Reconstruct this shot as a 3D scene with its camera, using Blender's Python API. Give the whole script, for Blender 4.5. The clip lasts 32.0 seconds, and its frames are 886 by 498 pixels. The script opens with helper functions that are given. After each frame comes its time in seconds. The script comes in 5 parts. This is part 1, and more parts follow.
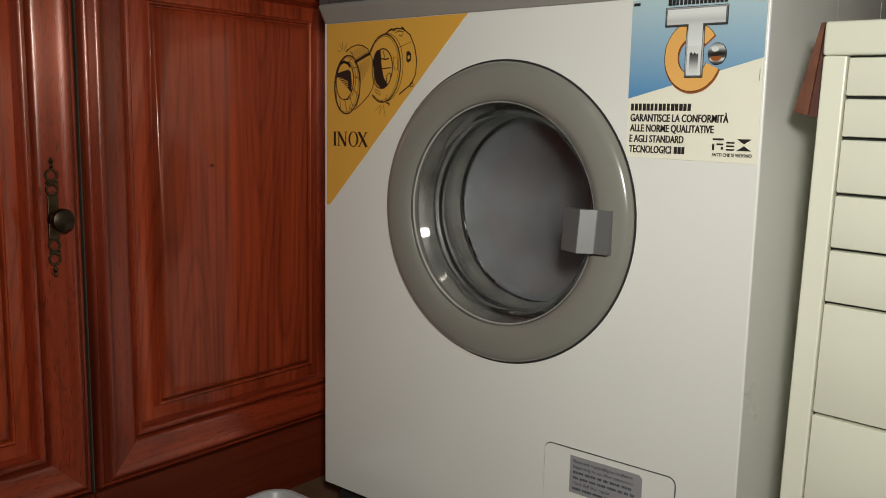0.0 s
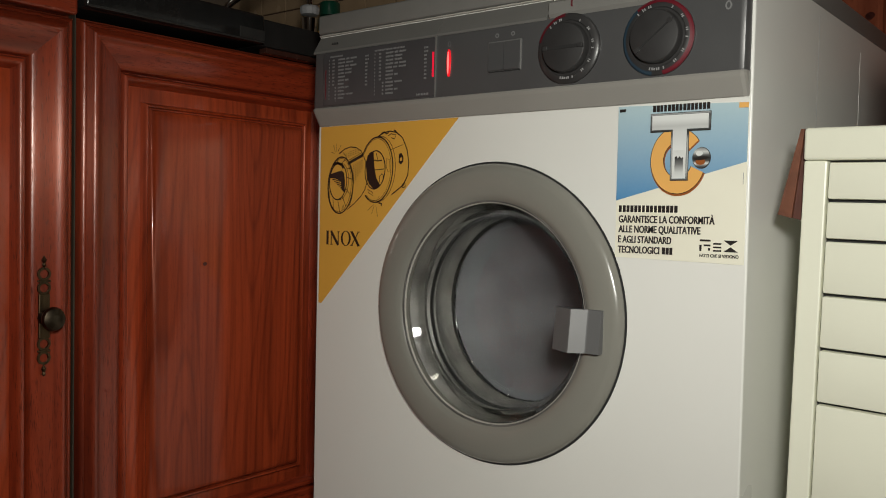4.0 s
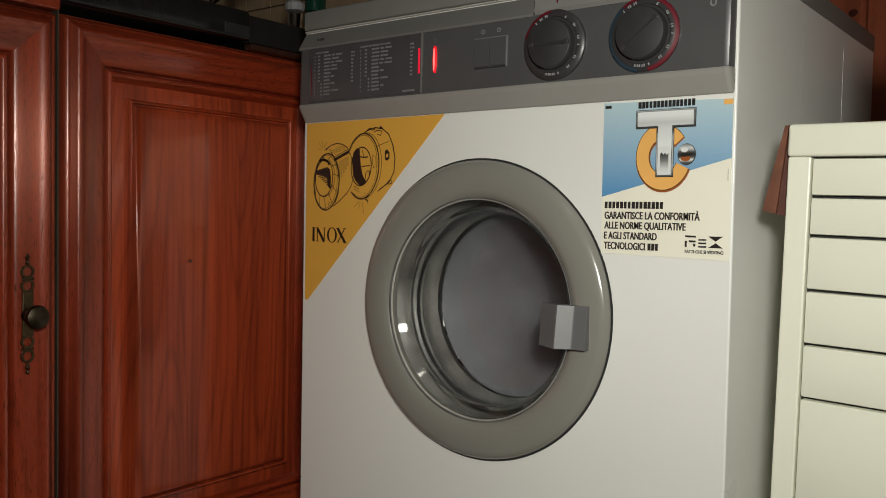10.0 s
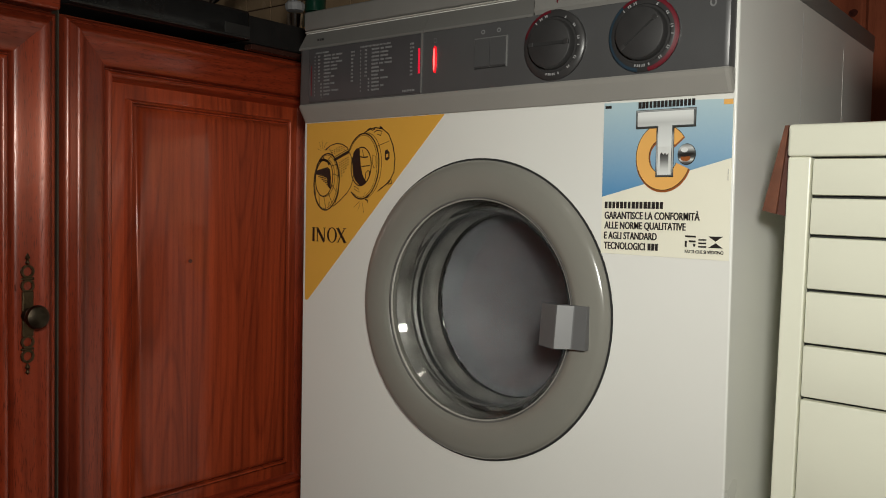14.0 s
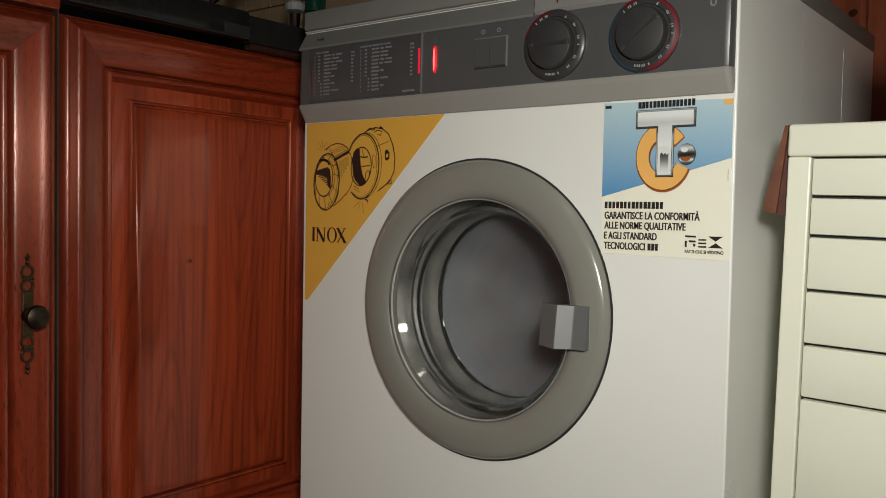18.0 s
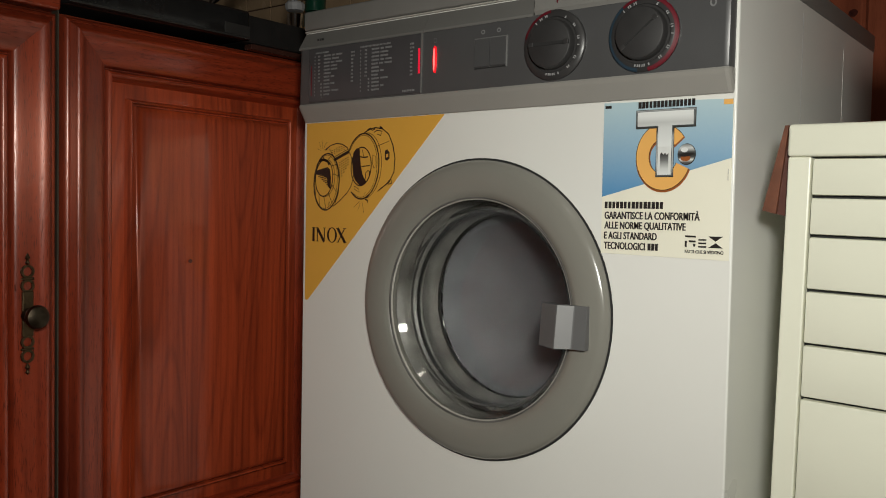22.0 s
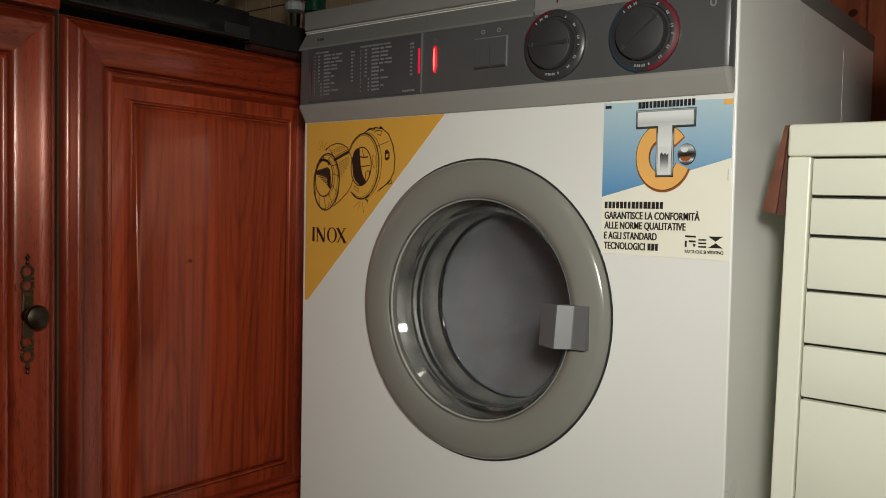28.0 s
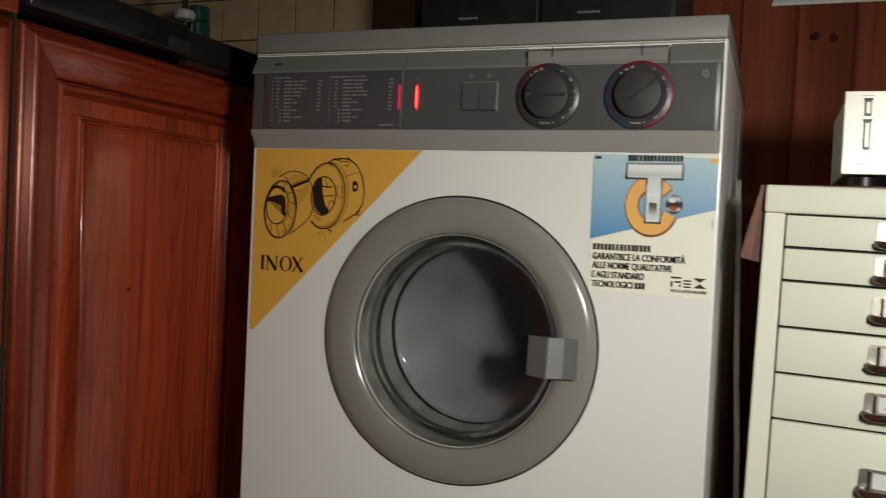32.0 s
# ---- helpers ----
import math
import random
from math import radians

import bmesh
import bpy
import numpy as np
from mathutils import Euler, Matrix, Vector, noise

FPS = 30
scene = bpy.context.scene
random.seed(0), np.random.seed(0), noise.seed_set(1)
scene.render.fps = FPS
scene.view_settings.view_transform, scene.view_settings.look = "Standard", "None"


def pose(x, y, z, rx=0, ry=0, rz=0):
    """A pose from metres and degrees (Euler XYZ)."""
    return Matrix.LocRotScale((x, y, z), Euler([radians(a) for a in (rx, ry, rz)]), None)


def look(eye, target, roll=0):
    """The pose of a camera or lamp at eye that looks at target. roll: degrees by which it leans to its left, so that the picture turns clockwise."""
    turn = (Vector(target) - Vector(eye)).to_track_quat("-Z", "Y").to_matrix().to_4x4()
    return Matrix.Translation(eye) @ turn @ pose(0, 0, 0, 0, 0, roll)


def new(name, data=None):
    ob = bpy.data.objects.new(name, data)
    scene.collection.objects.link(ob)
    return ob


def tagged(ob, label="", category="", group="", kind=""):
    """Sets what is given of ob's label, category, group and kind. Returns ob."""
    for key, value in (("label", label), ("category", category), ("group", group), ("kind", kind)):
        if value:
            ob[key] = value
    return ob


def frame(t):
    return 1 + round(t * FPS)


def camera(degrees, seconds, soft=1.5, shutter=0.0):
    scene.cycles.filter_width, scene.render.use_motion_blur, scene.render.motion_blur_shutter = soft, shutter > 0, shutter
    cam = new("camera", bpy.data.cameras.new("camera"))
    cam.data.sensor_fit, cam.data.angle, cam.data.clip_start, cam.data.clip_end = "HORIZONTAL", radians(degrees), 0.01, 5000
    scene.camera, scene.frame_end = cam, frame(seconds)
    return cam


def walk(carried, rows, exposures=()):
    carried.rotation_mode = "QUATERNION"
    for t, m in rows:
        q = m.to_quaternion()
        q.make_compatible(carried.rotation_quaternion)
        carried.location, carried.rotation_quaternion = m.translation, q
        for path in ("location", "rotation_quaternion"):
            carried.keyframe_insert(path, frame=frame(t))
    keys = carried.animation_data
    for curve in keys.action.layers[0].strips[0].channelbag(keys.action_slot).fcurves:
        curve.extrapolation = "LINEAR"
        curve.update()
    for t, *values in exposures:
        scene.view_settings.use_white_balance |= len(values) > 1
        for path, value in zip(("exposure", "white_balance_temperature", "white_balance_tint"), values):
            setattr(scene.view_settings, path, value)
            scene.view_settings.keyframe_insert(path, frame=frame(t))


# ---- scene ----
cam = camera(54.5, 32.0, soft=1.0, shutter=0.25)
PATH = [
    (0, (0.5856, -0.8115, 0.5754), (-0.6735, 0.7143, 0.2816), 1.12),
    (0.5, (0.5856, -0.8115, 0.5754), (-0.683, 0.7036, 0.2674), 1.28),
    (1, (0.5856, -0.8115, 0.5754), (-0.6789, 0.7071, 0.2673), 1.31),
    (1.5, (0.5856, -0.8115, 0.5754), (-0.6788, 0.7071, 0.2672), 1.32),
    (2, (0.5856, -0.8115, 0.5754), (-0.6945, 0.6951, 0.2732), 1.41),
    (2.3, (0.5856, -0.8115, 0.5754), (-0.6920, 0.6970, 0.2735), 1.40),
    (2.4, (0.5863, -0.8131, 0.5773), (-0.6850, 0.7100, 0.3450), 1.30),
    (2.5, (0.5867, -0.8138, 0.5781), (-0.6819, 0.7157, 0.3516), 1.28),
    (2.6, (0.5869, -0.8142, 0.5786), (-0.6725, 0.7265, 0.3660), 1.32),
    (2.7, (0.5876, -0.8156, 0.5802), (-0.6705, 0.7360, 0.4780), 1.45),
    (2.8, (0.5878, -0.8160, 0.5807), (-0.6696, 0.7374, 0.5040), 1.49),
    (3, (0.5878, -0.816, 0.5807), (-0.6696, 0.7374, 0.504), 1.49),
    (3.5, (0.5878, -0.816, 0.5807), (-0.6709, 0.7364, 0.5056), 1.33),
    (5.5, (0.5878, -0.816, 0.5807), (-0.6702, 0.737, 0.5051), 1.12),
    (6, (0.5878, -0.816, 0.5807), (-0.6725, 0.7349, 0.4998), 1.15),
    (6.5, (0.5878, -0.816, 0.5807), (-0.6734, 0.734, 0.4979), 1.16),
    (7, (0.5878, -0.816, 0.5807), (-0.6631, 0.7422, 0.496), 1.14),
    (7.5, (0.5878, -0.816, 0.5807), (-0.6469, 0.755, 0.4936), 1.13),
    (8, (0.5878, -0.816, 0.5807), (-0.6413, 0.7594, 0.4934), 1.11),
    (8.5, (0.5878, -0.816, 0.5807), (-0.6441, 0.7572, 0.4938), 1.12),
    (9, (0.5878, -0.816, 0.5807), (-0.6441, 0.7572, 0.4934), 1.12),
    (9.5, (0.5878, -0.816, 0.5807), (-0.6441, 0.7572, 0.4934), 1.12),
    (10, (0.5878, -0.816, 0.5807), (-0.6457, 0.7563, 0.4992), 1.13),
    (11, (0.5878, -0.816, 0.5807), (-0.6457, 0.7562, 0.4993), 1.12),
    (13, (0.5878, -0.816, 0.5807), (-0.6457, 0.7563, 0.4992), 1.13),
    (20, (0.5878, -0.816, 0.5807), (-0.6457, 0.7563, 0.4992), 1.13),
    (25.5, (0.5878, -0.816, 0.5807), (-0.6457, 0.7563, 0.4992), 1.13),
    (27.5, (0.5878, -0.816, 0.5807), (-0.6457, 0.7563, 0.4992), 1.13),
    (30, (0.5878, -0.816, 0.5807), (-0.6456, 0.7563, 0.4993), 1.12),
    (30.5, (0.5878, -0.816, 0.5807), (-0.6457, 0.7563, 0.4992), 1.13),
    (31.1, (0.5878, -0.816, 0.5807), (-0.6457, 0.7563, 0.4992), 1.13),
    (31.2, (0.5839, -0.8333, 0.5817), (-0.579, 0.792, 0.5042), 1.1),
    (31.3, (0.5802, -0.8414, 0.5796), (-0.5206, 0.8264, 0.5001), 1.45),
    (31.5, (0.5568, -0.8856, 0.5779), (-0.4016, 0.8691, 0.5284), 1.38),
    (31.6, (0.5117, -0.9273, 0.581), (-0.3367, 0.8834, 0.5422), 1.03),
    (31.8, (0.4446, -0.959, 0.598), (-0.3313, 0.8836, 0.5456), 2.48),
    (32, (0.3561, -0.983, 0.6079), (-0.3603, 0.8836, 0.5558), 2.65),
]
walk(cam, [(t, look(eye, target, roll)) for t, eye, target, roll in PATH],
     [(0.0, 0.0), (30.4, 0.0), (31.0, -0.24), (31.4, -0.28), (31.7, -0.18), (32.0, -0.05)])

# ---- light ----
world = bpy.data.worlds.new("world")
scene.world = world
world.use_nodes = True
world.node_tree.nodes["Background"].inputs[0].default_value = (0.9, 0.95, 1.0, 1)
world.node_tree.nodes["Background"].inputs[1].default_value = 0.003


def area_lamp(name, eye, target, size, power, colour, spread=180.0):
    data = bpy.data.lights.new(name, "AREA")
    data.shape, data.size, data.energy, data.color = "SQUARE", size, power, colour
    data.spread = radians(spread)
    ob = new(name, data)
    ob.matrix_world = look(eye, target)
    return ob


area_lamp("work_lamp", (0.665, -0.825, 0.730), (0.09, 0.0, 0.48), 0.105, 3.7, (1.0, 0.985, 0.905), 118.0)
area_lamp("ceiling_lamp", (0.72, -1.60, 2.40), (0.72, -1.6, 0.0), 0.24, 2.4, (1.0, 0.93, 0.82))


# ---- materials ----
def material(name, colour, rough=0.5, metal=0.0, vary=0.06, scale=12.0, bump=0.05, grain=300.0, coat=0.0, second=None, glow=0.0, spec=0.5):
    m = bpy.data.materials.new(name)
    m.use_nodes = True
    n, l = m.node_tree.nodes, m.node_tree.links
    b = n["Principled BSDF"]
    b.inputs["Metallic"].default_value = metal
    b.inputs["Coat Weight"].default_value = coat
    b.inputs["Coat Roughness"].default_value = 0.06
    b.inputs["Specular IOR Level"].default_value = spec
    tc = n.new("ShaderNodeTexCoord")
    big = n.new("ShaderNodeTexNoise")
    big.inputs["Scale"].default_value, big.inputs["Detail"].default_value = scale, 5
    l.new(tc.outputs["Object"], big.inputs["Vector"])
    ramp = n.new("ShaderNodeValToRGB")
    two = second or tuple(c * (1 - 3 * vary) for c in colour)
    ramp.color_ramp.elements[0].position, ramp.color_ramp.elements[1].position = 0.3, 0.7
    ramp.color_ramp.elements[0].color = (*two, 1)
    ramp.color_ramp.elements[1].color = (*colour, 1)
    l.new(big.outputs["Fac"], ramp.inputs["Fac"])
    l.new(ramp.outputs["Color"], b.inputs["Base Color"])
    fine = n.new("ShaderNodeTexNoise")
    fine.inputs["Scale"].default_value, fine.inputs["Detail"].default_value = grain, 3
    l.new(tc.outputs["Object"], fine.inputs["Vector"])
    rr = n.new("ShaderNodeMapRange")
    rr.inputs["To Min"].default_value, rr.inputs["To Max"].default_value = max(0.02, rough - 0.07), rough + 0.07
    l.new(big.outputs["Fac"], rr.inputs["Value"])
    l.new(rr.outputs["Result"], b.inputs["Roughness"])
    if bump:
        bp = n.new("ShaderNodeBump")
        bp.inputs["Strength"].default_value, bp.inputs["Distance"].default_value = bump, 0.001
        l.new(fine.outputs["Fac"], bp.inputs["Height"])
        l.new(bp.outputs["Normal"], b.inputs["Normal"])
    if glow:
        b.inputs["Emission Color"].default_value = (*colour, 1)
        b.inputs["Emission Strength"].default_value = glow
    return m


def wood(name, light, mid, dark, along, rough=0.42, coat=1.0, rings=130.0, pore=0.45, spec=0.5, varnish=0.18, streaks=0.34, lines=0.26, thin=3.0, relief=0.32):
    """Varnished wood with the grain along one axis of the object's space."""
    m = bpy.data.materials.new(name)
    m.use_nodes = True
    n, l = m.node_tree.nodes, m.node_tree.links
    b = n["Principled BSDF"]
    tc = n.new("ShaderNodeTexCoord")
    info = n.new("ShaderNodeObjectInfo")
    shift = n.new("ShaderNodeVectorMath")
    shift.operation = "MULTIPLY_ADD"
    comb = n.new("ShaderNodeCombineXYZ")
    for k in range(3):
        l.new(info.outputs["Random"], comb.inputs[k])
    shift.inputs[1].default_value = (7.0, 5.0, 9.0)
    l.new(comb.outputs[0], shift.inputs[0])
    l.new(tc.outputs["Object"], shift.inputs[2])

    def stretched(across, length):
        mp = n.new("ShaderNodeMapping")
        s = [across] * 3
        s["xyz".index(along)] = length
        mp.inputs["Scale"].default_value = s
        l.new(shift.outputs[0], mp.inputs["Vector"])
        return mp.outputs[0]

    warp = n.new("ShaderNodeTexNoise")
    warp.inputs["Scale"].default_value, warp.inputs["Detail"].default_value = 1.0, 1.5
    l.new(stretched(7.0, 0.8), warp.inputs["Vector"])
    mul = n.new("ShaderNodeMath")
    mul.operation = "MULTIPLY"
    mul.inputs[1].default_value = rings
    l.new(warp.outputs["Fac"], mul.inputs[0])
    sine = n.new("ShaderNodeMath")
    sine.operation = "SINE"
    l.new(mul.outputs[0], sine.inputs[0])
    ramp = n.new("ShaderNodeValToRGB")
    e = ramp.color_ramp.elements
    e[0].position, e[0].color = 0.0, (*light, 1)
    e[1].position, e[1].color = 1.0, (*mid, 1)
    mr = n.new("ShaderNodeMapRange")
    mr.inputs["From Min"].default_value, mr.inputs["From Max"].default_value = -1, 1
    l.new(sine.outputs[0], mr.inputs["Value"])
    sharp = n.new("ShaderNodeMath")
    sharp.operation = "POWER"
    sharp.inputs[1].default_value = thin
    l.new(mr.outputs[0], sharp.inputs[0])
    streak = n.new("ShaderNodeTexNoise")
    streak.inputs["Scale"].default_value, streak.inputs["Detail"].default_value = 1.0, 4
    l.new(stretched(170.0, 3.0), streak.inputs["Vector"])
    sm = n.new("ShaderNodeMapRange")
    sm.inputs["From Min"].default_value, sm.inputs["From Max"].default_value = 0.38, 0.70
    sm.inputs["To Max"].default_value = streaks
    l.new(streak.outputs["Fac"], sm.inputs["Value"])
    fine = n.new("ShaderNodeMath")
    fine.operation = "MULTIPLY_ADD"
    fine.inputs[1].default_value = lines
    fine.use_clamp = True
    l.new(sharp.outputs[0], fine.inputs[0])
    l.new(sm.outputs[0], fine.inputs[2])
    l.new(fine.outputs[0], ramp.inputs["Fac"])
    pores = n.new("ShaderNodeTexNoise")
    pores.inputs["Scale"].default_value, pores.inputs["Detail"].default_value = 1.0, 3
    l.new(stretched(1000.0, 75.0), pores.inputs["Vector"])
    pr = n.new("ShaderNodeMapRange")
    pr.inputs["From Min"].default_value, pr.inputs["From Max"].default_value = 0.57, 0.66
    l.new(pores.outputs["Fac"], pr.inputs["Value"])
    ps = n.new("ShaderNodeMath")
    ps.operation = "MULTIPLY"
    ps.inputs[1].default_value = pore
    l.new(pr.outputs[0], ps.inputs[0])
    mix = n.new("ShaderNodeMix")
    mix.data_type = "RGBA"
    l.new(ps.outputs[0], mix.inputs["Factor"])
    l.new(ramp.outputs["Color"], mix.inputs["A"])
    mix.inputs["B"].default_value = (*dark, 1)
    stain = n.new("ShaderNodeTexNoise")
    stain.inputs["Scale"].default_value, stain.inputs["Detail"].default_value = 1.0, 5
    l.new(stretched(20.0, 1.6), stain.inputs["Vector"])
    sr = n.new("ShaderNodeMapRange")
    sr.inputs["From Min"].default_value, sr.inputs["From Max"].default_value = 0.44, 0.70
    sr.inputs["To Max"].default_value = 0.62
    l.new(stain.outputs["Fac"], sr.inputs["Value"])
    mix2 = n.new("ShaderNodeMix")
    mix2.data_type = "RGBA"
    l.new(sr.outputs[0], mix2.inputs["Factor"])
    l.new(mix.outputs["Result"], mix2.inputs["A"])
    mix2.inputs["B"].default_value = (*(0.5 * (a + c) for a, c in zip(mid, dark)), 1)
    l.new(mix2.outputs["Result"], b.inputs["Base Color"])
    b.inputs["Roughness"].default_value = rough
    b.inputs["Specular IOR Level"].default_value = spec
    # the fibres spread the sheen across the grain
    fibre = n.new("ShaderNodeTangent")
    fibre.direction_type, fibre.axis = "RADIAL", along.upper()
    l.new(fibre.outputs[0], b.inputs["Tangent"])
    b.inputs["Anisotropic"].default_value = 0.88
    b.inputs["Specular Tint"].default_value = (1.0, 0.42, 0.30, 1)
    cw = n.new("ShaderNodeMapRange")
    cw.inputs["To Min"].default_value, cw.inputs["To Max"].default_value = coat, 0.12 * coat
    l.new(pr.outputs[0], cw.inputs["Value"])
    l.new(cw.outputs[0], b.inputs["Coat Weight"])
    b.inputs["Coat Roughness"].default_value = varnish
    b.inputs["Coat IOR"].default_value = 1.52
    bp = n.new("ShaderNodeBump")
    bp.inputs["Strength"].default_value, bp.inputs["Distance"].default_value = relief, 0.0006
    inv = n.new("ShaderNodeMath")
    inv.operation = "SUBTRACT"
    inv.inputs[0].default_value = 1.0
    l.new(pr.outputs[0], inv.inputs[1])
    l.new(inv.outputs[0], bp.inputs["Height"])
    l.new(bp.outputs["Normal"], b.inputs["Normal"])
    l.new(bp.outputs["Normal"], b.inputs["Coat Normal"])
    return m


def clear(name, tint, rough=0.0):
    m = bpy.data.materials.new(name)
    m.use_nodes = True
    b = m.node_tree.nodes["Principled BSDF"]
    b.inputs["Base Color"].default_value = (*tint, 1)
    b.inputs["Transmission Weight"].default_value = 1.0
    b.inputs["Roughness"].default_value = rough
    b.inputs["IOR"].default_value = 1.45
    return m


ENAMEL = material("white_enamel", (0.77, 0.77, 0.725), 0.30, vary=0.012, scale=5, bump=0.03, grain=500, coat=0.6)
LID = material("grey_laminate", (0.205, 0.201, 0.187), 0.45, vary=0.03, scale=30, bump=0.1, grain=700)
PANEL_LIGHT = material("warm_grey_plastic", (0.30, 0.29, 0.265), 0.35, vary=0.02, scale=20, bump=0.04)
PANEL_UPPER = material("pale_grey_plastic", (0.160, 0.157, 0.147), 0.35, vary=0.02, scale=20, bump=0.04)
PANEL_DARK = material("dark_grey_plastic", (0.076, 0.076, 0.077), 0.33, vary=0.03, scale=20, bump=0.05, grain=900)
CARD = material("smoked_plastic", (0.070, 0.068, 0.071), 0.24, vary=0.05, scale=20, bump=0.0)
KNOB = material("knob_plastic", (0.038, 0.037, 0.037), 0.34, vary=0.05, scale=60, bump=0.05)
KNOB_CAP = material("knob_cap_plastic", (0.028, 0.027, 0.027), 0.6, vary=0.05, scale=60, bump=0.05)
RING_GREY = material("grey_door_plastic", (0.225, 0.22, 0.192), 0.2, vary=0.03, scale=9, bump=0.03, coat=0.3)
LATCH_GREY = material("grey_latch_plastic", (0.115, 0.115, 0.115), 0.45, vary=0.02, scale=20, bump=0.04)
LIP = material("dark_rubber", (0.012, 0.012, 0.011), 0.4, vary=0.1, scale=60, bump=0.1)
RUBBER = material("grey_rubber", (0.150, 0.147, 0.136), 0.36, vary=0.1, scale=25, bump=0.3, grain=90, second=(0.06, 0.058, 0.054))
STEEL = material("drum_steel", (0.62, 0.62, 0.62), 0.28, 1.0, vary=0.04, scale=30, bump=0.05)
SUDS = material("grey_suds", (0.132, 0.134, 0.145), 0.6, vary=0.1, scale=20, bump=0.35, grain=260, second=(0.088, 0.090, 0.098), spec=0.2)
suds_bsdf = SUDS.node_tree.nodes["Principled BSDF"]
suds_bsdf.inputs["Subsurface Weight"].default_value = 0.6
suds_bsdf.inputs["Subsurface Radius"].default_value = (1.0, 1.0, 1.0)
suds_bsdf.inputs["Subsurface Scale"].default_value = 0.022
GLASS = clear("door_glass", (0.62, 0.62, 0.605), 0.03)
SMOKE_GLASS = clear("smoked_glass", (0.26, 0.26, 0.27))
GAP = material("dark_gap", (0.015, 0.015, 0.015), 0.8, vary=0.0, bump=0.0)
YELLOW = material("yellow_print", (0.74, 0.39, 0.06), 0.38, vary=0.015, scale=14, bump=0.02)
INK = material("black_print", (0.018, 0.014, 0.012), 0.42, vary=0.03, bump=0.0)
BROWN_INK = material("brown_print", (0.022, 0.009, 0.006), 0.5, vary=0.03, bump=0.0)
CREAM = material("cream_print", (0.82, 0.80, 0.665), 0.38, vary=0.01, scale=20, bump=0.02)
CHROME_LIGHT = material("pale_print", (0.72, 0.74, 0.72), 0.35, vary=0.05, scale=60, bump=0.0)
CHROME_DARK = material("slate_print", (0.05, 0.07, 0.08), 0.35, vary=0.05, scale=60, bump=0.0)
ORANGE = material("orange_print", (0.80, 0.43, 0.12), 0.38, vary=0.02, scale=30, bump=0.0)
ORANGE_DARK = material("burnt_orange_print", (0.30, 0.09, 0.02), 0.38, vary=0.02, bump=0.0)
LABEL_GREY = material("grey_label", (0.30, 0.292, 0.31), 0.4, vary=0.03, bump=0.02)
LETTER_GREY = material("pale_grey_print", (0.20, 0.20, 0.20), 0.5, vary=0.02, bump=0.0)
# real red print, and the lamp reflection painted on the programme card
RED_PRINT_AND_REFLECTION = material("red_print_and_reflection", (0.125, 0.008, 0.016), 0.4, vary=0.02, bump=0.0)
BLUE_PRINT = material("blue_print", (0.022, 0.047, 0.070), 0.4, vary=0.02, bump=0.0)
RED_LIGHT = material("red_lamp", (1.0, 0.10, 0.09), 0.3, vary=0.0, bump=0.0, glow=2.6)
RED_DIM = material("red_lamp_lens", (0.9, 0.012, 0.022), 0.3, vary=0.0, bump=0.0, glow=0.55)
RED_EDGE_GLOW = material("red_glow_on_card_edge", (1.0, 0.012, 0.05), 0.3, vary=0.0, bump=0.0, glow=0.36)
DIGIT = material("pale_digit_print", (0.30, 0.30, 0.30), 0.4, vary=0.0, bump=0.0)
TRIM = material("cream_trim", (0.42, 0.40, 0.36), 0.4, vary=0.02, bump=0.02)
KEY_FRAME = material("key_frame_plastic", (0.15, 0.15, 0.145), 0.35, vary=0.02, bump=0.03)
DROP = material("water_drop", (0.10, 0.10, 0.10), 0.08, vary=0.0, bump=0.0)
FAINT_PRINT = material("faint_grey_print", (0.50, 0.50, 0.52), 0.6, vary=0.03, bump=0.0)

W_LIGHT, W_MID, W_DARK = (0.325, 0.0435, 0.0145), (0.062, 0.0070, 0.0036), (0.032, 0.005, 0.003)
WOOD_V = wood("stained_wood_upright", W_LIGHT, W_MID, W_DARK, "z", rough=0.35, spec=0.9, coat=1.0, varnish=0.25, pore=0.75, relief=0.14)
WOOD_FIELD = wood("stained_wood_field", (0.43, 0.064, 0.0190), (0.120, 0.0145, 0.0062), W_DARK, "z", rough=0.34, rings=150.0, pore=0.28, spec=0.75, coat=0.85, varnish=0.14, streaks=0.46, lines=0.30, thin=5.0, relief=0.06)
WOOD_H = wood("stained_wood_level", W_LIGHT, W_MID, W_DARK, "y", rough=0.35, spec=0.9, coat=1.0, varnish=0.25, pore=0.75, relief=0.14)
WOOD_PLINTH = wood("dark_stained_wood", (0.16, 0.026, 0.010), (0.10, 0.016, 0.008), (0.03, 0.006, 0.003), "y", rough=0.4, coat=0.2)
PINE = wood("stained_pine", (0.26, 0.072, 0.036), (0.14, 0.034, 0.017), (0.05, 0.011, 0.006), "z", rough=0.6, spec=0.2, coat=0.03, rings=60.0, pore=0.3)
KNOT = material("pine_knot", (0.062, 0.013, 0.008), 0.7, vary=0.24, scale=160, bump=0.1, spec=0.1)
FIELD_KNOT = material("field_knot", (0.10, 0.012, 0.005), 0.4, vary=0.15, scale=300, bump=0.1, coat=0.5)
BRONZE = material("dark_bronze", (0.085, 0.066, 0.046), 0.36, 1.0, vary=0.12, scale=120, bump=0.2, grain=400)
BRASS = material("aged_brass", (0.10, 0.066, 0.036), 0.42, 1.0, vary=0.15, scale=120, bump=0.3, grain=400, second=(0.10, 0.068, 0.038))
EDGE_BLACK = material("black_worktop", (0.017, 0.0165, 0.016), 0.16, vary=0.1, scale=40, bump=0.05)
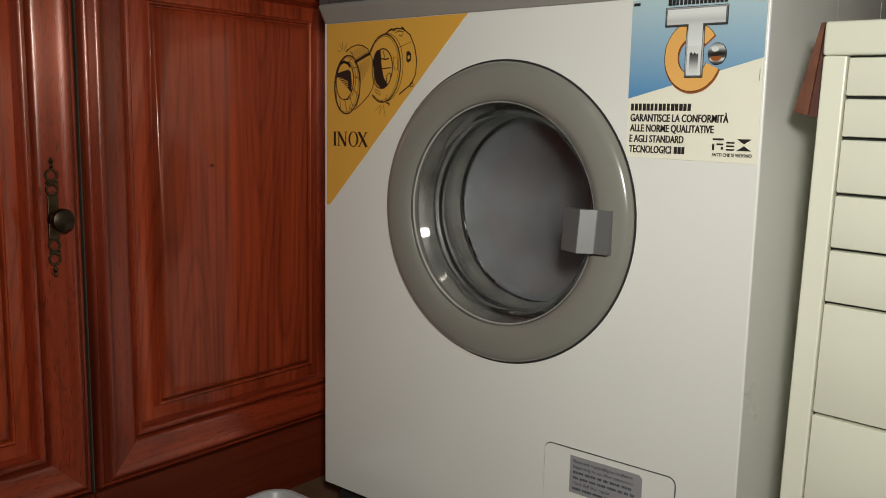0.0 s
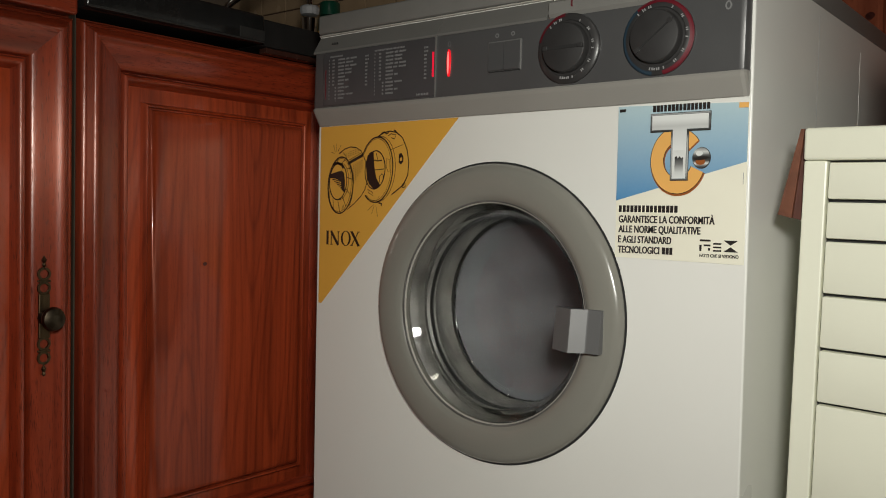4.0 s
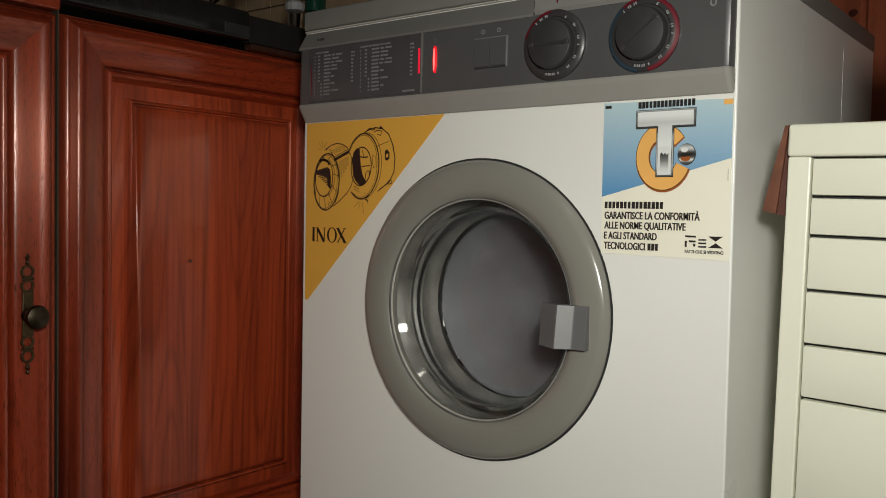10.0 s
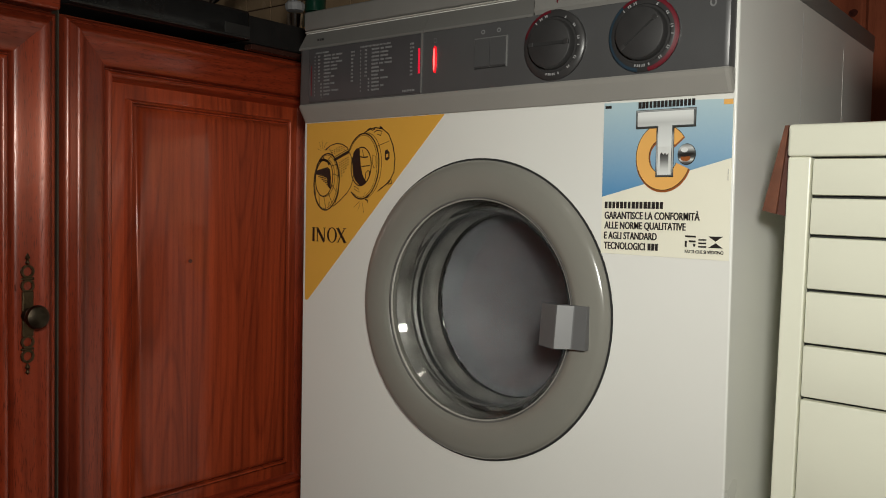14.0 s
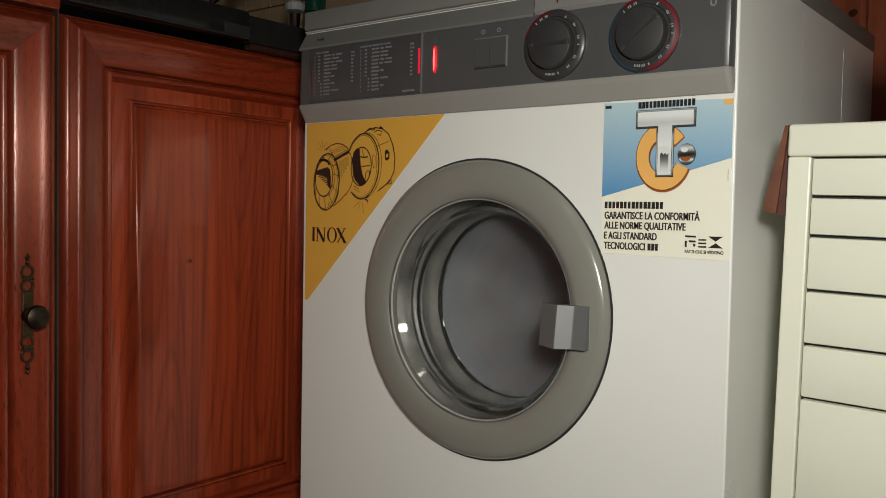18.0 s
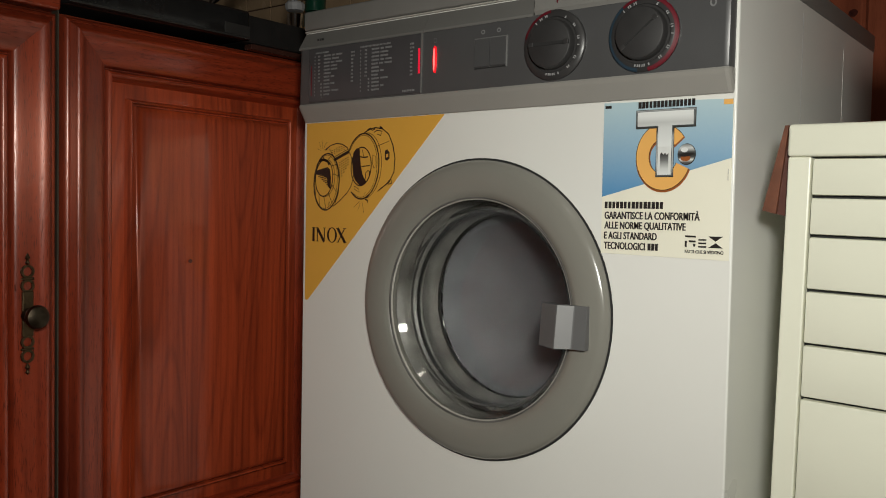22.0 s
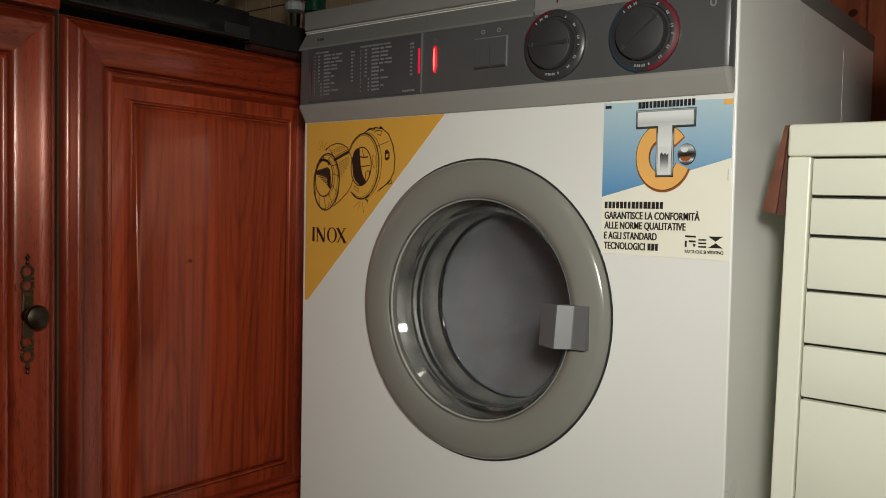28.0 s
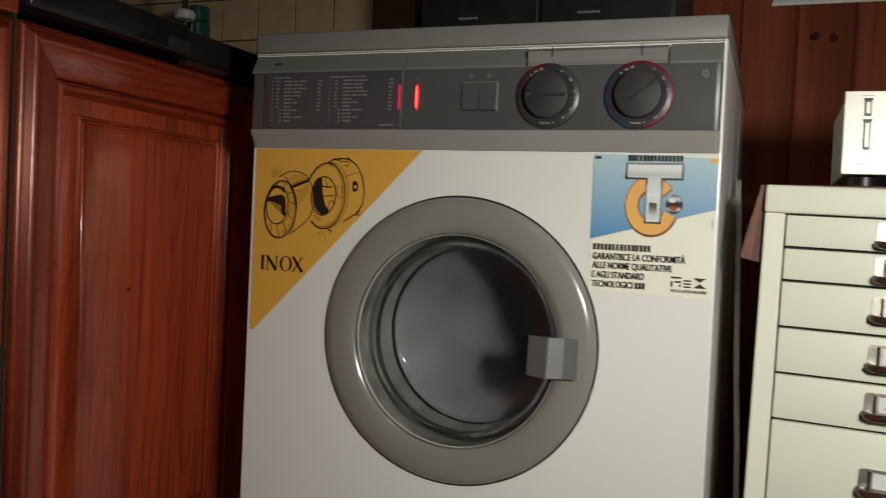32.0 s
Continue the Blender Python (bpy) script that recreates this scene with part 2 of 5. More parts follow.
# lighter grey for the sheen painted on the black worktop edge
EDGE_SHEEN = material("grey_edge_sheen", (0.034, 0.033, 0.031), 0.35, vary=0.1, scale=60, bump=0.1)
SLAB_DARK = material("dull_black_worktop", (0.014, 0.013, 0.012), 0.55, vary=0.1, scale=40, bump=0.1)
TILE = material("beige_tile", (0.42, 0.295, 0.18), 0.25, vary=0.06, scale=25, bump=0.1, grain=80, coat=0.3)
GROUT = material("dark_grout", (0.10, 0.055, 0.04), 0.8, vary=0.1, scale=60, bump=0.3)
FLOOR = material("brown_floor", (0.17, 0.10, 0.058), 0.45, vary=0.1, scale=18, bump=0.15)
PLASTER = material("cream_plaster", (0.20, 0.155, 0.115), 0.85, vary=0.04, scale=4, bump=0.2, grain=120)
CEILING = material("white_plaster", (0.55, 0.52, 0.47), 0.9, vary=0.02, scale=4, bump=0.1, grain=120)
CHEST = material("ivory_steel_paint", (0.81, 0.815, 0.675), 0.36, vary=0.012, scale=14, bump=0.05, grain=420, coat=0.1)
PLATE = material("worn_nickel", (0.66, 0.62, 0.53), 0.34, 1.0, vary=0.10, scale=60, bump=0.04, grain=200)
PULL = material("brown_lacquer", (0.055, 0.022, 0.016), 0.25, vary=0.1, scale=120, bump=0.1, coat=0.3)
PAPER = material("white_card", (0.78, 0.77, 0.74), 0.7, vary=0.02, bump=0.05)
LEATHER = material("brown_leather", (0.17, 0.056, 0.026), 0.5, vary=0.12, scale=60, bump=0.3, grain=250)
LEATHER_DARK = material("dark_brown_leather", (0.09, 0.025, 0.014), 0.5, vary=0.12, scale=60, bump=0.3, grain=250)
SILVER = material("champagne_metal", (0.82, 0.80, 0.70), 0.36, 0.15, vary=0.01, scale=40, bump=0.06, grain=900)
BLACK = material("black_plastic", (0.012, 0.012, 0.013), 0.4, vary=0.1, scale=40, bump=0.05)
DECK_GREY = material("grey_deck_plastic", (0.07, 0.07, 0.068), 0.4, vary=0.05, scale=60, bump=0.05)
GREEN_LIGHT = material("green_display", (0.08, 0.26, 0.14), 0.4, vary=0.02, bump=0.0, glow=0.10)
CHROME = material("chrome", (0.80, 0.80, 0.80), 0.08, 1.0, vary=0.0, bump=0.0)
WHITE_PLASTIC = material("white_plastic", (0.74, 0.73, 0.68), 0.4, vary=0.02, bump=0.05)
BOWL = material("pale_grey_plastic_tub", (0.42, 0.42, 0.43), 0.35, vary=0.03, bump=0.05)
GREEN = material("green_plastic", (0.008, 0.065, 0.038), 0.3, vary=0.05, scale=60, bump=0.05)
BLUE_PAPER = material("pale_blue_paper", (0.52, 0.58, 0.62), 0.6, vary=0.03, bump=0.05)
SEAL = material("olive_seal", (0.050, 0.039, 0.024), 0.7, vary=0.1, bump=0.05)
CABLE = material("grey_cable", (0.45, 0.44, 0.41), 0.45, vary=0.05, bump=0.05)


def sky_print(name):
    """Printed sky: pale blue above, deeper blue below."""
    m = bpy.data.materials.new(name)
    m.use_nodes = True
    n, l = m.node_tree.nodes, m.node_tree.links
    tc = n.new("ShaderNodeTexCoord")
    sep = n.new("ShaderNodeSeparateXYZ")
    l.new(tc.outputs["Object"], sep.inputs[0])
    mr = n.new("ShaderNodeMapRange")
    mr.inputs["From Min"].default_value, mr.inputs["From Max"].default_value = 0.60, 0.70
    l.new(sep.outputs["Z"], mr.inputs["Value"])
    noise_ = n.new("ShaderNodeTexNoise")
    noise_.inputs["Scale"].default_value = 300
    l.new(tc.outputs["Object"], noise_.inputs["Vector"])
    add = n.new("ShaderNodeMath")
    add.operation = "MULTIPLY_ADD"
    add.inputs[1].default_value, add.inputs[2].default_value = 0.06, -0.03
    l.new(noise_.outputs["Fac"], add.inputs[0])
    s = n.new("ShaderNodeMath")
    l.new(add.outputs[0], s.inputs[0])
    l.new(mr.outputs[0], s.inputs[1])
    ramp = n.new("ShaderNodeValToRGB")
    ramp.color_ramp.elements[0].color = (0.075, 0.25, 0.48, 1)
    ramp.color_ramp.elements[1].color = (0.44, 0.58, 0.62, 1)
    l.new(s.outputs[0], ramp.inputs["Fac"])
    b = n["Principled BSDF"]
    l.new(ramp.outputs["Color"], b.inputs["Base Color"])
    b.inputs["Roughness"].default_value = 0.38
    return m


SKY = sky_print("blue_sky_print")


def silver_print(name, z0, z1, stops):
    """Printed metal look: grey tones running up the sheet."""
    m = bpy.data.materials.new(name)
    m.use_nodes = True
    n, l = m.node_tree.nodes, m.node_tree.links
    tc = n.new("ShaderNodeTexCoord")
    sep = n.new("ShaderNodeSeparateXYZ")
    l.new(tc.outputs["Object"], sep.inputs[0])
    mr = n.new("ShaderNodeMapRange")
    mr.inputs["From Min"].default_value, mr.inputs["From Max"].default_value = z0, z1
    l.new(sep.outputs["Z"], mr.inputs["Value"])
    ramp = n.new("ShaderNodeValToRGB")
    el = ramp.color_ramp.elements
    while len(el) < len(stops):
        el.new(0.5)
    for e, (p, v) in zip(el, stops):
        e.position, e.color = p, (v * 0.97, v, v * 0.98, 1)
    l.new(mr.outputs[0], ramp.inputs["Fac"])
    b = n["Principled BSDF"]
    l.new(ramp.outputs["Color"], b.inputs["Base Color"])
    b.inputs["Roughness"].default_value = 0.38
    return m


TEE_FACE = silver_print("silver_tee_print", 0.622, 0.690, [(0.0, 0.75), (0.12, 0.60), (0.24, 0.18), (0.345, 0.012), (0.365, 0.40), (0.45, 0.74), (0.72, 0.62), (0.80, 0.52), (0.90, 0.72), (1.0, 0.76)])
TEE_BEVEL = silver_print("silver_bevel_print", 0.622, 0.690, [(0.0, 0.05), (0.15, 0.45), (0.60, 0.40), (0.68, 0.03), (0.76, 0.06), (0.86, 0.16), (0.95, 0.10), (1.0, 0.50)])
BALL_PRINT = silver_print("silver_ball_print", 0.633, 0.655, [(0.0, 0.03), (0.14, 0.10), (0.26, 0.70), (0.36, 0.08), (0.50, 0.02), (0.62, 0.10), (0.78, 0.60), (0.90, 0.30), (1.0, 0.12)])


# ---- builders ----
def root_of(ob):
    while ob.parent:
        ob = ob.parent
    return ob


def thing(name, base, label, category, group="", kind=""):
    ob = new(name)
    ob.location = base
    ob.empty_display_size = 0.05
    return tagged(ob, label, category, group, kind)


def part(name, bm, mat, parent, label="", smooth=False, origin=None):
    """Links a bmesh, drawn in world coordinates, as one mesh under a thing or part."""
    base = Vector(origin) if origin is not None else root_of(parent).location.copy()
    bmesh.ops.translate(bm, verts=bm.verts, vec=-base)
    bmesh.ops.recalc_face_normals(bm, faces=bm.faces)
    me = bpy.data.meshes.new(name)
    bm.to_mesh(me)
    bm.free()
    if smooth:
        for p in me.polygons:
            p.use_smooth = True
        me.set_sharp_from_angle(angle=radians(38))
    me.materials.append(mat)
    ob = new(name, me)
    if parent:
        ob.parent = parent
    return tagged(ob, label)


def solid(name, bm, mat, label, category, kind="", group="", smooth=False):
    """A thing that is one mesh, with its origin at the world's."""
    bmesh.ops.recalc_face_normals(bm, faces=bm.faces)
    me = bpy.data.meshes.new(name)
    bm.to_mesh(me)
    bm.free()
    if smooth:
        for p in me.polygons:
            p.use_smooth = True
        me.set_sharp_from_angle(angle=radians(38))
    me.materials.append(mat)
    return tagged(new(name, me), label, category, group, kind)


def box(x0, x1, y0, y1, z0, z1, bevel=0.0, seg=2, bm=None):
    bm = bm or bmesh.new()
    one = bmesh.new()
    bmesh.ops.create_cube(one, size=1.0)
    bmesh.ops.scale(one, vec=(x1 - x0, y1 - y0, z1 - z0), verts=one.verts)
    bmesh.ops.translate(one, vec=((x0 + x1) / 2, (y0 + y1) / 2, (z0 + z1) / 2), verts=one.verts)
    if bevel:
        bmesh.ops.bevel(one, geom=list(one.edges), offset=bevel, segments=seg, affect="EDGES", profile=0.5)
    join(bm, one)
    return bm


def join(bm, one):
    me = bpy.data.meshes.new("tmp")
    one.to_mesh(me)
    one.free()
    bm.from_mesh(me)
    bpy.data.meshes.remove(me)


def lathe(profile, centre, axis="y", n=72, closed=False, bm=None, start=0.0, turn=2 * math.pi):
    """Turns (radius, along) pairs round an axis through centre."""
    bm = bm or bmesh.new()
    c = Vector(centre)
    full = abs(turn - 2 * math.pi) < 1e-6
    count = n if full else n + 1
    rings = []
    for k in range(count):
        a = start + turn * k / n
        row = []
        for r, h in profile:
            if axis == "y":
                row.append(bm.verts.new(c + Vector((r * math.cos(a), h, r * math.sin(a)))))
            elif axis == "z":
                row.append(bm.verts.new(c + Vector((r * math.cos(a), r * math.sin(a), h))))
            else:
                row.append(bm.verts.new(c + Vector((h, r * math.cos(a), r * math.sin(a)))))
        rings.append(row)
    m = len(profile)
    for k in range(n):
        a, b = rings[k], rings[(k + 1) % count]
        for j in range(m if closed else m - 1):
            q = [a[j], a[(j + 1) % m], b[(j + 1) % m], b[j]]
            bm.faces.new(q)
    bmesh.ops.remove_doubles(bm, verts=bm.verts, dist=1e-6)
    return bm


def along_x(profile, x0, x1, bm=None):
    """A bar with the (y, z) outline given, from x0 to x1."""
    bm = bm or bmesh.new()
    a = [bm.verts.new((x0, y, z)) for y, z in profile]
    b = [bm.verts.new((x1, y, z)) for y, z in profile]
    m = len(profile)
    for j in range(m):
        bm.faces.new([a[j], a[(j + 1) % m], b[(j + 1) % m], b[j]])
    bm.faces.new(a)
    bm.faces.new(b)
    return bm


def along_x_round(profile, x0, x1, r=0.005):
    """The same bar, its front rounded back towards both ends."""
    bm = bmesh.new()
    rows = []
    for x, back in ((x0, 1.0), (x0 + 0.3 * r, 0.29), (x0 + r, 0.0), (x0 + r + 0.0015, 0.0), (x1 - r - 0.0015, 0.0), (x1 - r, 0.0), (x1 - 0.3 * r, 0.29), (x1, 1.0)):
        rows.append([bm.verts.new((x, min(y + back * r, 0.004) if y < 0 else y, z)) for y, z in profile])
    m = len(profile)
    for a, b in zip(rows, rows[1:]):
        for j in range(m):
            bm.faces.new([a[j], a[(j + 1) % m], b[(j + 1) % m], b[j]])
    bm.faces.new(rows[0])
    bm.faces.new(rows[-1])
    return bm


def along_z(profile, z0, z1, bm=None):
    """A bar with the (x, y) outline given, from z0 to z1."""
    bm = bm or bmesh.new()
    a = [bm.verts.new((x, y, z0)) for x, y in profile]
    b = [bm.verts.new((x, y, z1)) for x, y in profile]
    m = len(profile)
    for j in range(m):
        bm.faces.new([a[j], a[(j + 1) % m], b[(j + 1) % m], b[j]])
    bm.faces.new(a)
    bm.faces.new(b)
    return bm


def flat(points, y, depth=0.0004, bm=None):
    """A thin print in the plane of the machine's front: (x, z) outline, its face at y."""
    bm = bm or bmesh.new()
    a = [bm.verts.new((x, y, z)) for x, z in points]
    b = [bm.verts.new((x, y + depth, z)) for x, z in points]
    m = len(points)
    bm.faces.new(a)
    for j in range(m):
        bm.faces.new([a[j], a[(j + 1) % m], b[(j + 1) % m], b[j]])
    return bm


def line(points, width, y, bm=None, closed=False):
    """A printed pen line through (x, z) points."""
    bm = bm or bmesh.new()
    n = len(points)
    pts = [Vector((x, z)) for x, z in points]
    left, right = [], []
    for k in range(n):
        a = pts[k - 1] if (k or closed) else pts[k]
        b = pts[(k + 1) % n] if (k < n - 1 or closed) else pts[k]
        d = (b - a)
        d = d.normalized() if d.length > 1e-9 else Vector((1, 0))
        nrm = Vector((-d.y, d.x)) * width / 2
        p, q = pts[k] + nrm, pts[k] - nrm
        left.append(bm.verts.new((p.x, y, p.y)))
        right.append(bm.verts.new((q.x, y, q.y)))
    for k in range(n if closed else n - 1):
        j = (k + 1) % n
        bm.faces.new([left[k], left[j], right[j], right[k]])
    return bm


def oval(cx, cz, a, b, lean=0.0, start=0.0, end=360.0, n=40):
    out = []
    for k in range(n + 1):
        t = radians(start + (end - start) * k / n)
        u, v = a * math.cos(t), b * math.sin(t)
        s, c = math.sin(radians(lean)), math.cos(radians(lean))
        out.append((cx + u * c - v * s, cz + u * s + v * c))
    return out[:-1] if abs(end - start - 360.0) < 1e-6 else out


def lettering(text, x, z, height, width, y, thick=0.0, bold=0.0):
    """Text in the built-in font on the plane of the front, its lower left at (x, z), fitted to height and width."""
    cu = bpy.data.curves.new("lettering", "FONT")
    cu.body, cu.size, cu.offset, cu.resolution_u = text, 1.0, thick, 3
    ob = new("lettering", cu)
    bpy.context.view_layer.update()
    me = bpy.data.meshes.new_from_object(ob.evaluated_get(bpy.context.evaluated_depsgraph_get()))
    bpy.data.objects.remove(ob)
    bpy.data.curves.remove(cu)
    bm = bmesh.new()
    bm.from_mesh(me)
    bpy.data.meshes.remove(me)
    xs, ys = [v.co.x for v in bm.verts], [v.co.y for v in bm.verts]
    tall = 0.69 if max(ys) > 0.75 else max(ys)
    sx, sz = width / (max(xs) - min(xs)), height / tall
    left = min(xs)
    for v in bm.verts:
        v.co = Vector((x + (v.co.x - left) * sx, y, z + v.co.y * sz))
    if bold:
        second = bm.copy()
        bmesh.ops.translate(second, vec=(bold, -0.00004, 0), verts=second.verts)
        join(bm, second)
    return bm


def mark_bars(x, z, width, height, count, y, seed=1, fill=0.62, bm=None):
    """A row of short upright bars in place of letters."""
    bm = bm or bmesh.new()
    rnd = random.Random(seed)
    step = width / count
    for k in range(count):
        w = step * (fill + rnd.uniform(-0.08, 0.12))
        flat([(x + k * step, z), (x + k * step + w, z), (x + k * step + w, z + height), (x + k * step, z + height)], y, bm=bm)
    return bm


def mesh_tube(points, radius, n=10, bm=None):
    bm = bm or bmesh.new()
    pts = [Vector(p) for p in points]
    rings = []
    for k, p in enumerate(pts):
        d = (pts[min(k + 1, len(pts) - 1)] - pts[max(k - 1, 0)]).normalized()
        side = d.orthogonal().normalized() if k == 0 else (side - d * side.dot(d)).normalized()
        up = d.cross(side)
        rings.append([bm.verts.new(p + radius * (math.cos(2 * math.pi * j / n) * side + math.sin(2 * math.pi * j / n) * up)) for j in range(n)])
    for a, b in zip(rings, rings[1:]):
        for j in range(n):
            bm.faces.new([a[j], a[(j + 1) % n], b[(j + 1) % n], b[j]])
    bm.faces.new(rings[0])
    bm.faces.new(rings[-1])
    return bm


# ---- room ----
X0, X1, Y0, Y1, H = -1.26, 1.95, -2.60, 0.573, 2.45
solid("floor", box(X0 - 0.1, X1 + 0.1, Y0 - 0.1, Y1 + 0.1, -0.1, 0.0), FLOOR, "plain brown kitchen floor", "floor", "structure")
solid("ceiling", box(X0 - 0.1, X1 + 0.1, Y0 - 0.1, Y1 + 0.1, H, H + 0.1), CEILING, "plain white ceiling", "ceiling", "structure")
solid("wall_west", box(X0 - 0.1, X0, Y0 - 0.1, Y1 + 0.1, 0.0, H), PLASTER, "plain cream wall", "wall", "structure")
solid("wall_east", box(X1, X1 + 0.1, Y0 - 0.1, Y1 + 0.1, 0.0, H), PLASTER, "plain cream wall", "wall", "structure")
solid("wall_south", box(X0, X1, Y0 - 0.1, Y0, 0.0, H), PLASTER, "plain cream wall", "wall", "structure")
WALL = solid("wall_north", box(X0, X1, Y1, Y1 + 0.1, 0.0, H), GROUT, "wall part tiled in beige, part clad in stained pine boards", "wall", "structure")
TILE_END = -0.3206


# ---- washing machine ----
DC = (-0.0008, 0.0, 0.4697)          # middle of the door
machine = thing("washing_machine", (0, 0, 0), "white front-loading washing machine with grey control panel, running", "washing machine")
HW = 0.2985


def machine_body():
    bm = bmesh.new()
    # front sheet with the round opening
    n = 96
    x0, x1, z0, z1, r = -HW + 0.002, HW - 0.002, 0.055, 0.826, 0.152
    cx, cz = DC[0], DC[2]
    inner, outer, deep = [], [], []
    for k in range(n):
        a = 2 * math.pi * k / n
        c, s = math.cos(a), math.sin(a)
        inner.append(bm.verts.new((cx + r * c, 0.0, cz + r * s)))
        deep.append(bm.verts.new((cx + r * c, 0.02, cz + r * s)))
        t = min(((x1 - cx) if c > 0 else (x0 - cx)) / c if abs(c) > 1e-9 else 1e9, ((z1 - cz) if s > 0 else (z0 - cz)) / s if abs(s) > 1e-9 else 1e9)
        outer.append(bm.verts.new((cx + t * c, 0.0, cz + t * s)))
    for k in range(n):
        j = (k + 1) % n
        bm.faces.new([inner[k], inner[j], outer[j], outer[k]])
        bm.faces.new([inner[k], inner[j], deep[j], deep[k]])
    for cornx in (x0, x1):
        for cornz in (z0, z1):
            near = sorted(outer, key=lambda v: (v.co.x - cornx) ** 2 + (v.co.z - cornz) ** 2)
            p = next(v for v in near if abs(v.co.x - cornx) < 1e-6)
            q = next(v for v in near if abs(v.co.z - cornz) < 1e-6)
            if p is not q:
                bm.faces.new([p, q, bm.verts.new((cornx, 0.0, cornz))])
    part("front_sheet", bm, ENAMEL, machine, "white enamelled sheet steel")
    for side in (-1, 1):
        prof = [(side * (HW - 0.002 + 0.002 * math.sin(t)), 0.002 - 0.002 * math.cos(t)) for t in (0, 0.3, 0.6, 0.9, 1.2, math.pi / 2)]
        prof += [(side * HW, 0.552), (side * (HW - 0.003), 0.552), (side * (HW - 0.003), 0.004), (side * (HW - 0.0035), 0.0015)]
        part("side_panel", along_z(prof, 0.055, 0.826), ENAMEL, machine, smooth=True)
    part("back_panel", box(-HW + 0.003, HW - 0.003, 0.548, 0.552, 0.055, 0.824), ENAMEL, machine)
    part("plinth", box(-HW + 0.01, HW - 0.01, 0.02, 0.54, 0.015, 0.055), GAP, machine)
    for x in (-0.25, 0.25):
        for y in (0.06, 0.49):
            part("foot", lathe([(0.0, 0.0), (0.02, 0.0), (0.02, 0.008), (0.012, 0.02), (0.0, 0.02)], (x, y, 0.0), "z", 16), BLACK, machine)
    # pressed seams of the side sheet
    part("side_seam", box(HW - 0.001, HW + 0.0003, 0.384, 0.388, 0.10, 0.803, 0.0002), ENAMEL, machine)
    part("side_seam", box(HW - 0.001, HW + 0.0002, 0.2034, 0.2040, 0.10, 0.815), LABEL_GREY, machine)
    part("lid", box(-HW + 0.001, HW + 0.0005, -0.005, 0.558, 0.8255, 0.8515, 0.003, 3), LID, machine, "grey laminate worktop lid", True)
    part("trim_strip", box(-HW + 0.003, HW - 0.002, -0.0040, 0.01, 0.8228, 0.8243, 0.0004), TRIM, machine, "thin white trim under the lid")


machine_body()

PW = 0.2955


def control_panel():
    panel = part("control_panel", along_x_round([(-0.0135, 0.7235), (-0.0145, 0.726), (-0.0130, 0.7985), (0.004, 0.7985), (0.004, 0.7235)], -PW, PW), PANEL_DARK, machine, "dark grey plastic fascia", True)
    part("lower_band", along_x_round([(-0.0005, 0.7015), (-0.003, 0.7012), (-0.0135, 0.7185), (-0.0155, 0.7225), (-0.0140, 0.7245), (0.003, 0.7245), (0.003, 0.7015)], -PW - 0.001, PW + 0.0005), PANEL_LIGHT, panel, "warm grey moulded band")
    top = [(-0.0142, 0.7975), (-0.0142, 0.8005), (-0.0015, 0.8215), (0.003, 0.8215), (0.003, 0.7975)]
    part("upper_band", along_x(top, -PW, -0.0785), PANEL_UPPER, panel, "pale grey sloping band")
    part("upper_band", along_x(top, -0.0775, 0.0765), PANEL_UPPER, panel, "pale grey sloping band")
    part("upper_band", along_x(top, 0.2395, PW), PANEL_UPPER, panel, "pale grey sloping band")
    part("pointer_shelf", along_x([(-0.0135, 0.7985), (-0.0160, 0.8025), (-0.0150, 0.8150), (-0.0030, 0.8205), (0.003, 0.8205), (0.003, 0.7985)], 0.0795, 0.2375), LID, panel, "pale grey raised pointer shelf")
    for x in (0.1085, 0.2095):
        part("pointer", box(x - 0.0005, x + 0.0005, -0.0170, -0.0146, 0.8075, 0.8190), RED_PRINT_AND_REFLECTION, panel, "thin red pointer line")
    # programme card
    card = part("programme_card", box(-0.2740, -0.0795, -0.0162, -0.0130, 0.7262, 0.7965, 0.0006), CARD, panel, "smoked card window with white programme table")
    rnd = random.Random(4)
    bm = bmesh.new()
    mark_bars(-0.2608, 0.7893, 0.0246, 0.0020, 13, -0.0166, 3, 0.6, bm=bm)
    mark_bars(-0.1790, 0.7893, 0.0520, 0.0020, 22, -0.0166, 5, 0.6, bm=bm)
    for left, two_left, words_left, number_left in ((-0.2626, -0.2560, -0.2452, -0.1955), (-0.1790, -0.1712, -0.1595, -0.0960)):
        for k in range(12):
            z = 0.7846 - 0.0046 * k
            mark_bars(left, z, 0.0016, 0.0022, 1, -0.0166, k, bm=bm)
            if k < 8:
                mark_bars(two_left, z, 0.0042, 0.0022, 2, -0.0166, k, 0.6, bm=bm)
            if k > 7:
                mark_bars(words_left - 0.0060, z, 0.0030, 0.0024, 1, -0.0166, k, 0.8, bm=bm)
            words = rnd.choice([(0.011, 0.007, 0.012), (0.013, 0.006, 0.011), (0.013, 0.013), (0.011, 0.012)])
            if k > 4:
                words = words[:1] if k % 2 else words[:2]
            x = words_left
            for w in words:
                mark_bars(x, z, w, 0.0022, max(4, int(w / 0.0015)), -0.0166, k, 0.66, bm=bm)
                x += w + 0.002
            if k < 9:
                mark_bars(number_left, z, 0.0066 if k < 2 else 0.0042, 0.0022, 3, -0.0166, k + 3, 0.66, bm=bm)
    tagged(part("programme_table", bm, LETTER_GREY, card, "rows of tiny pale print"), kind="stuff")
    part("model_mark", mark_bars(-0.1075, 0.7285, 0.020, 0.0024, 8, -0.0166, 9), LETTER_GREY, card)
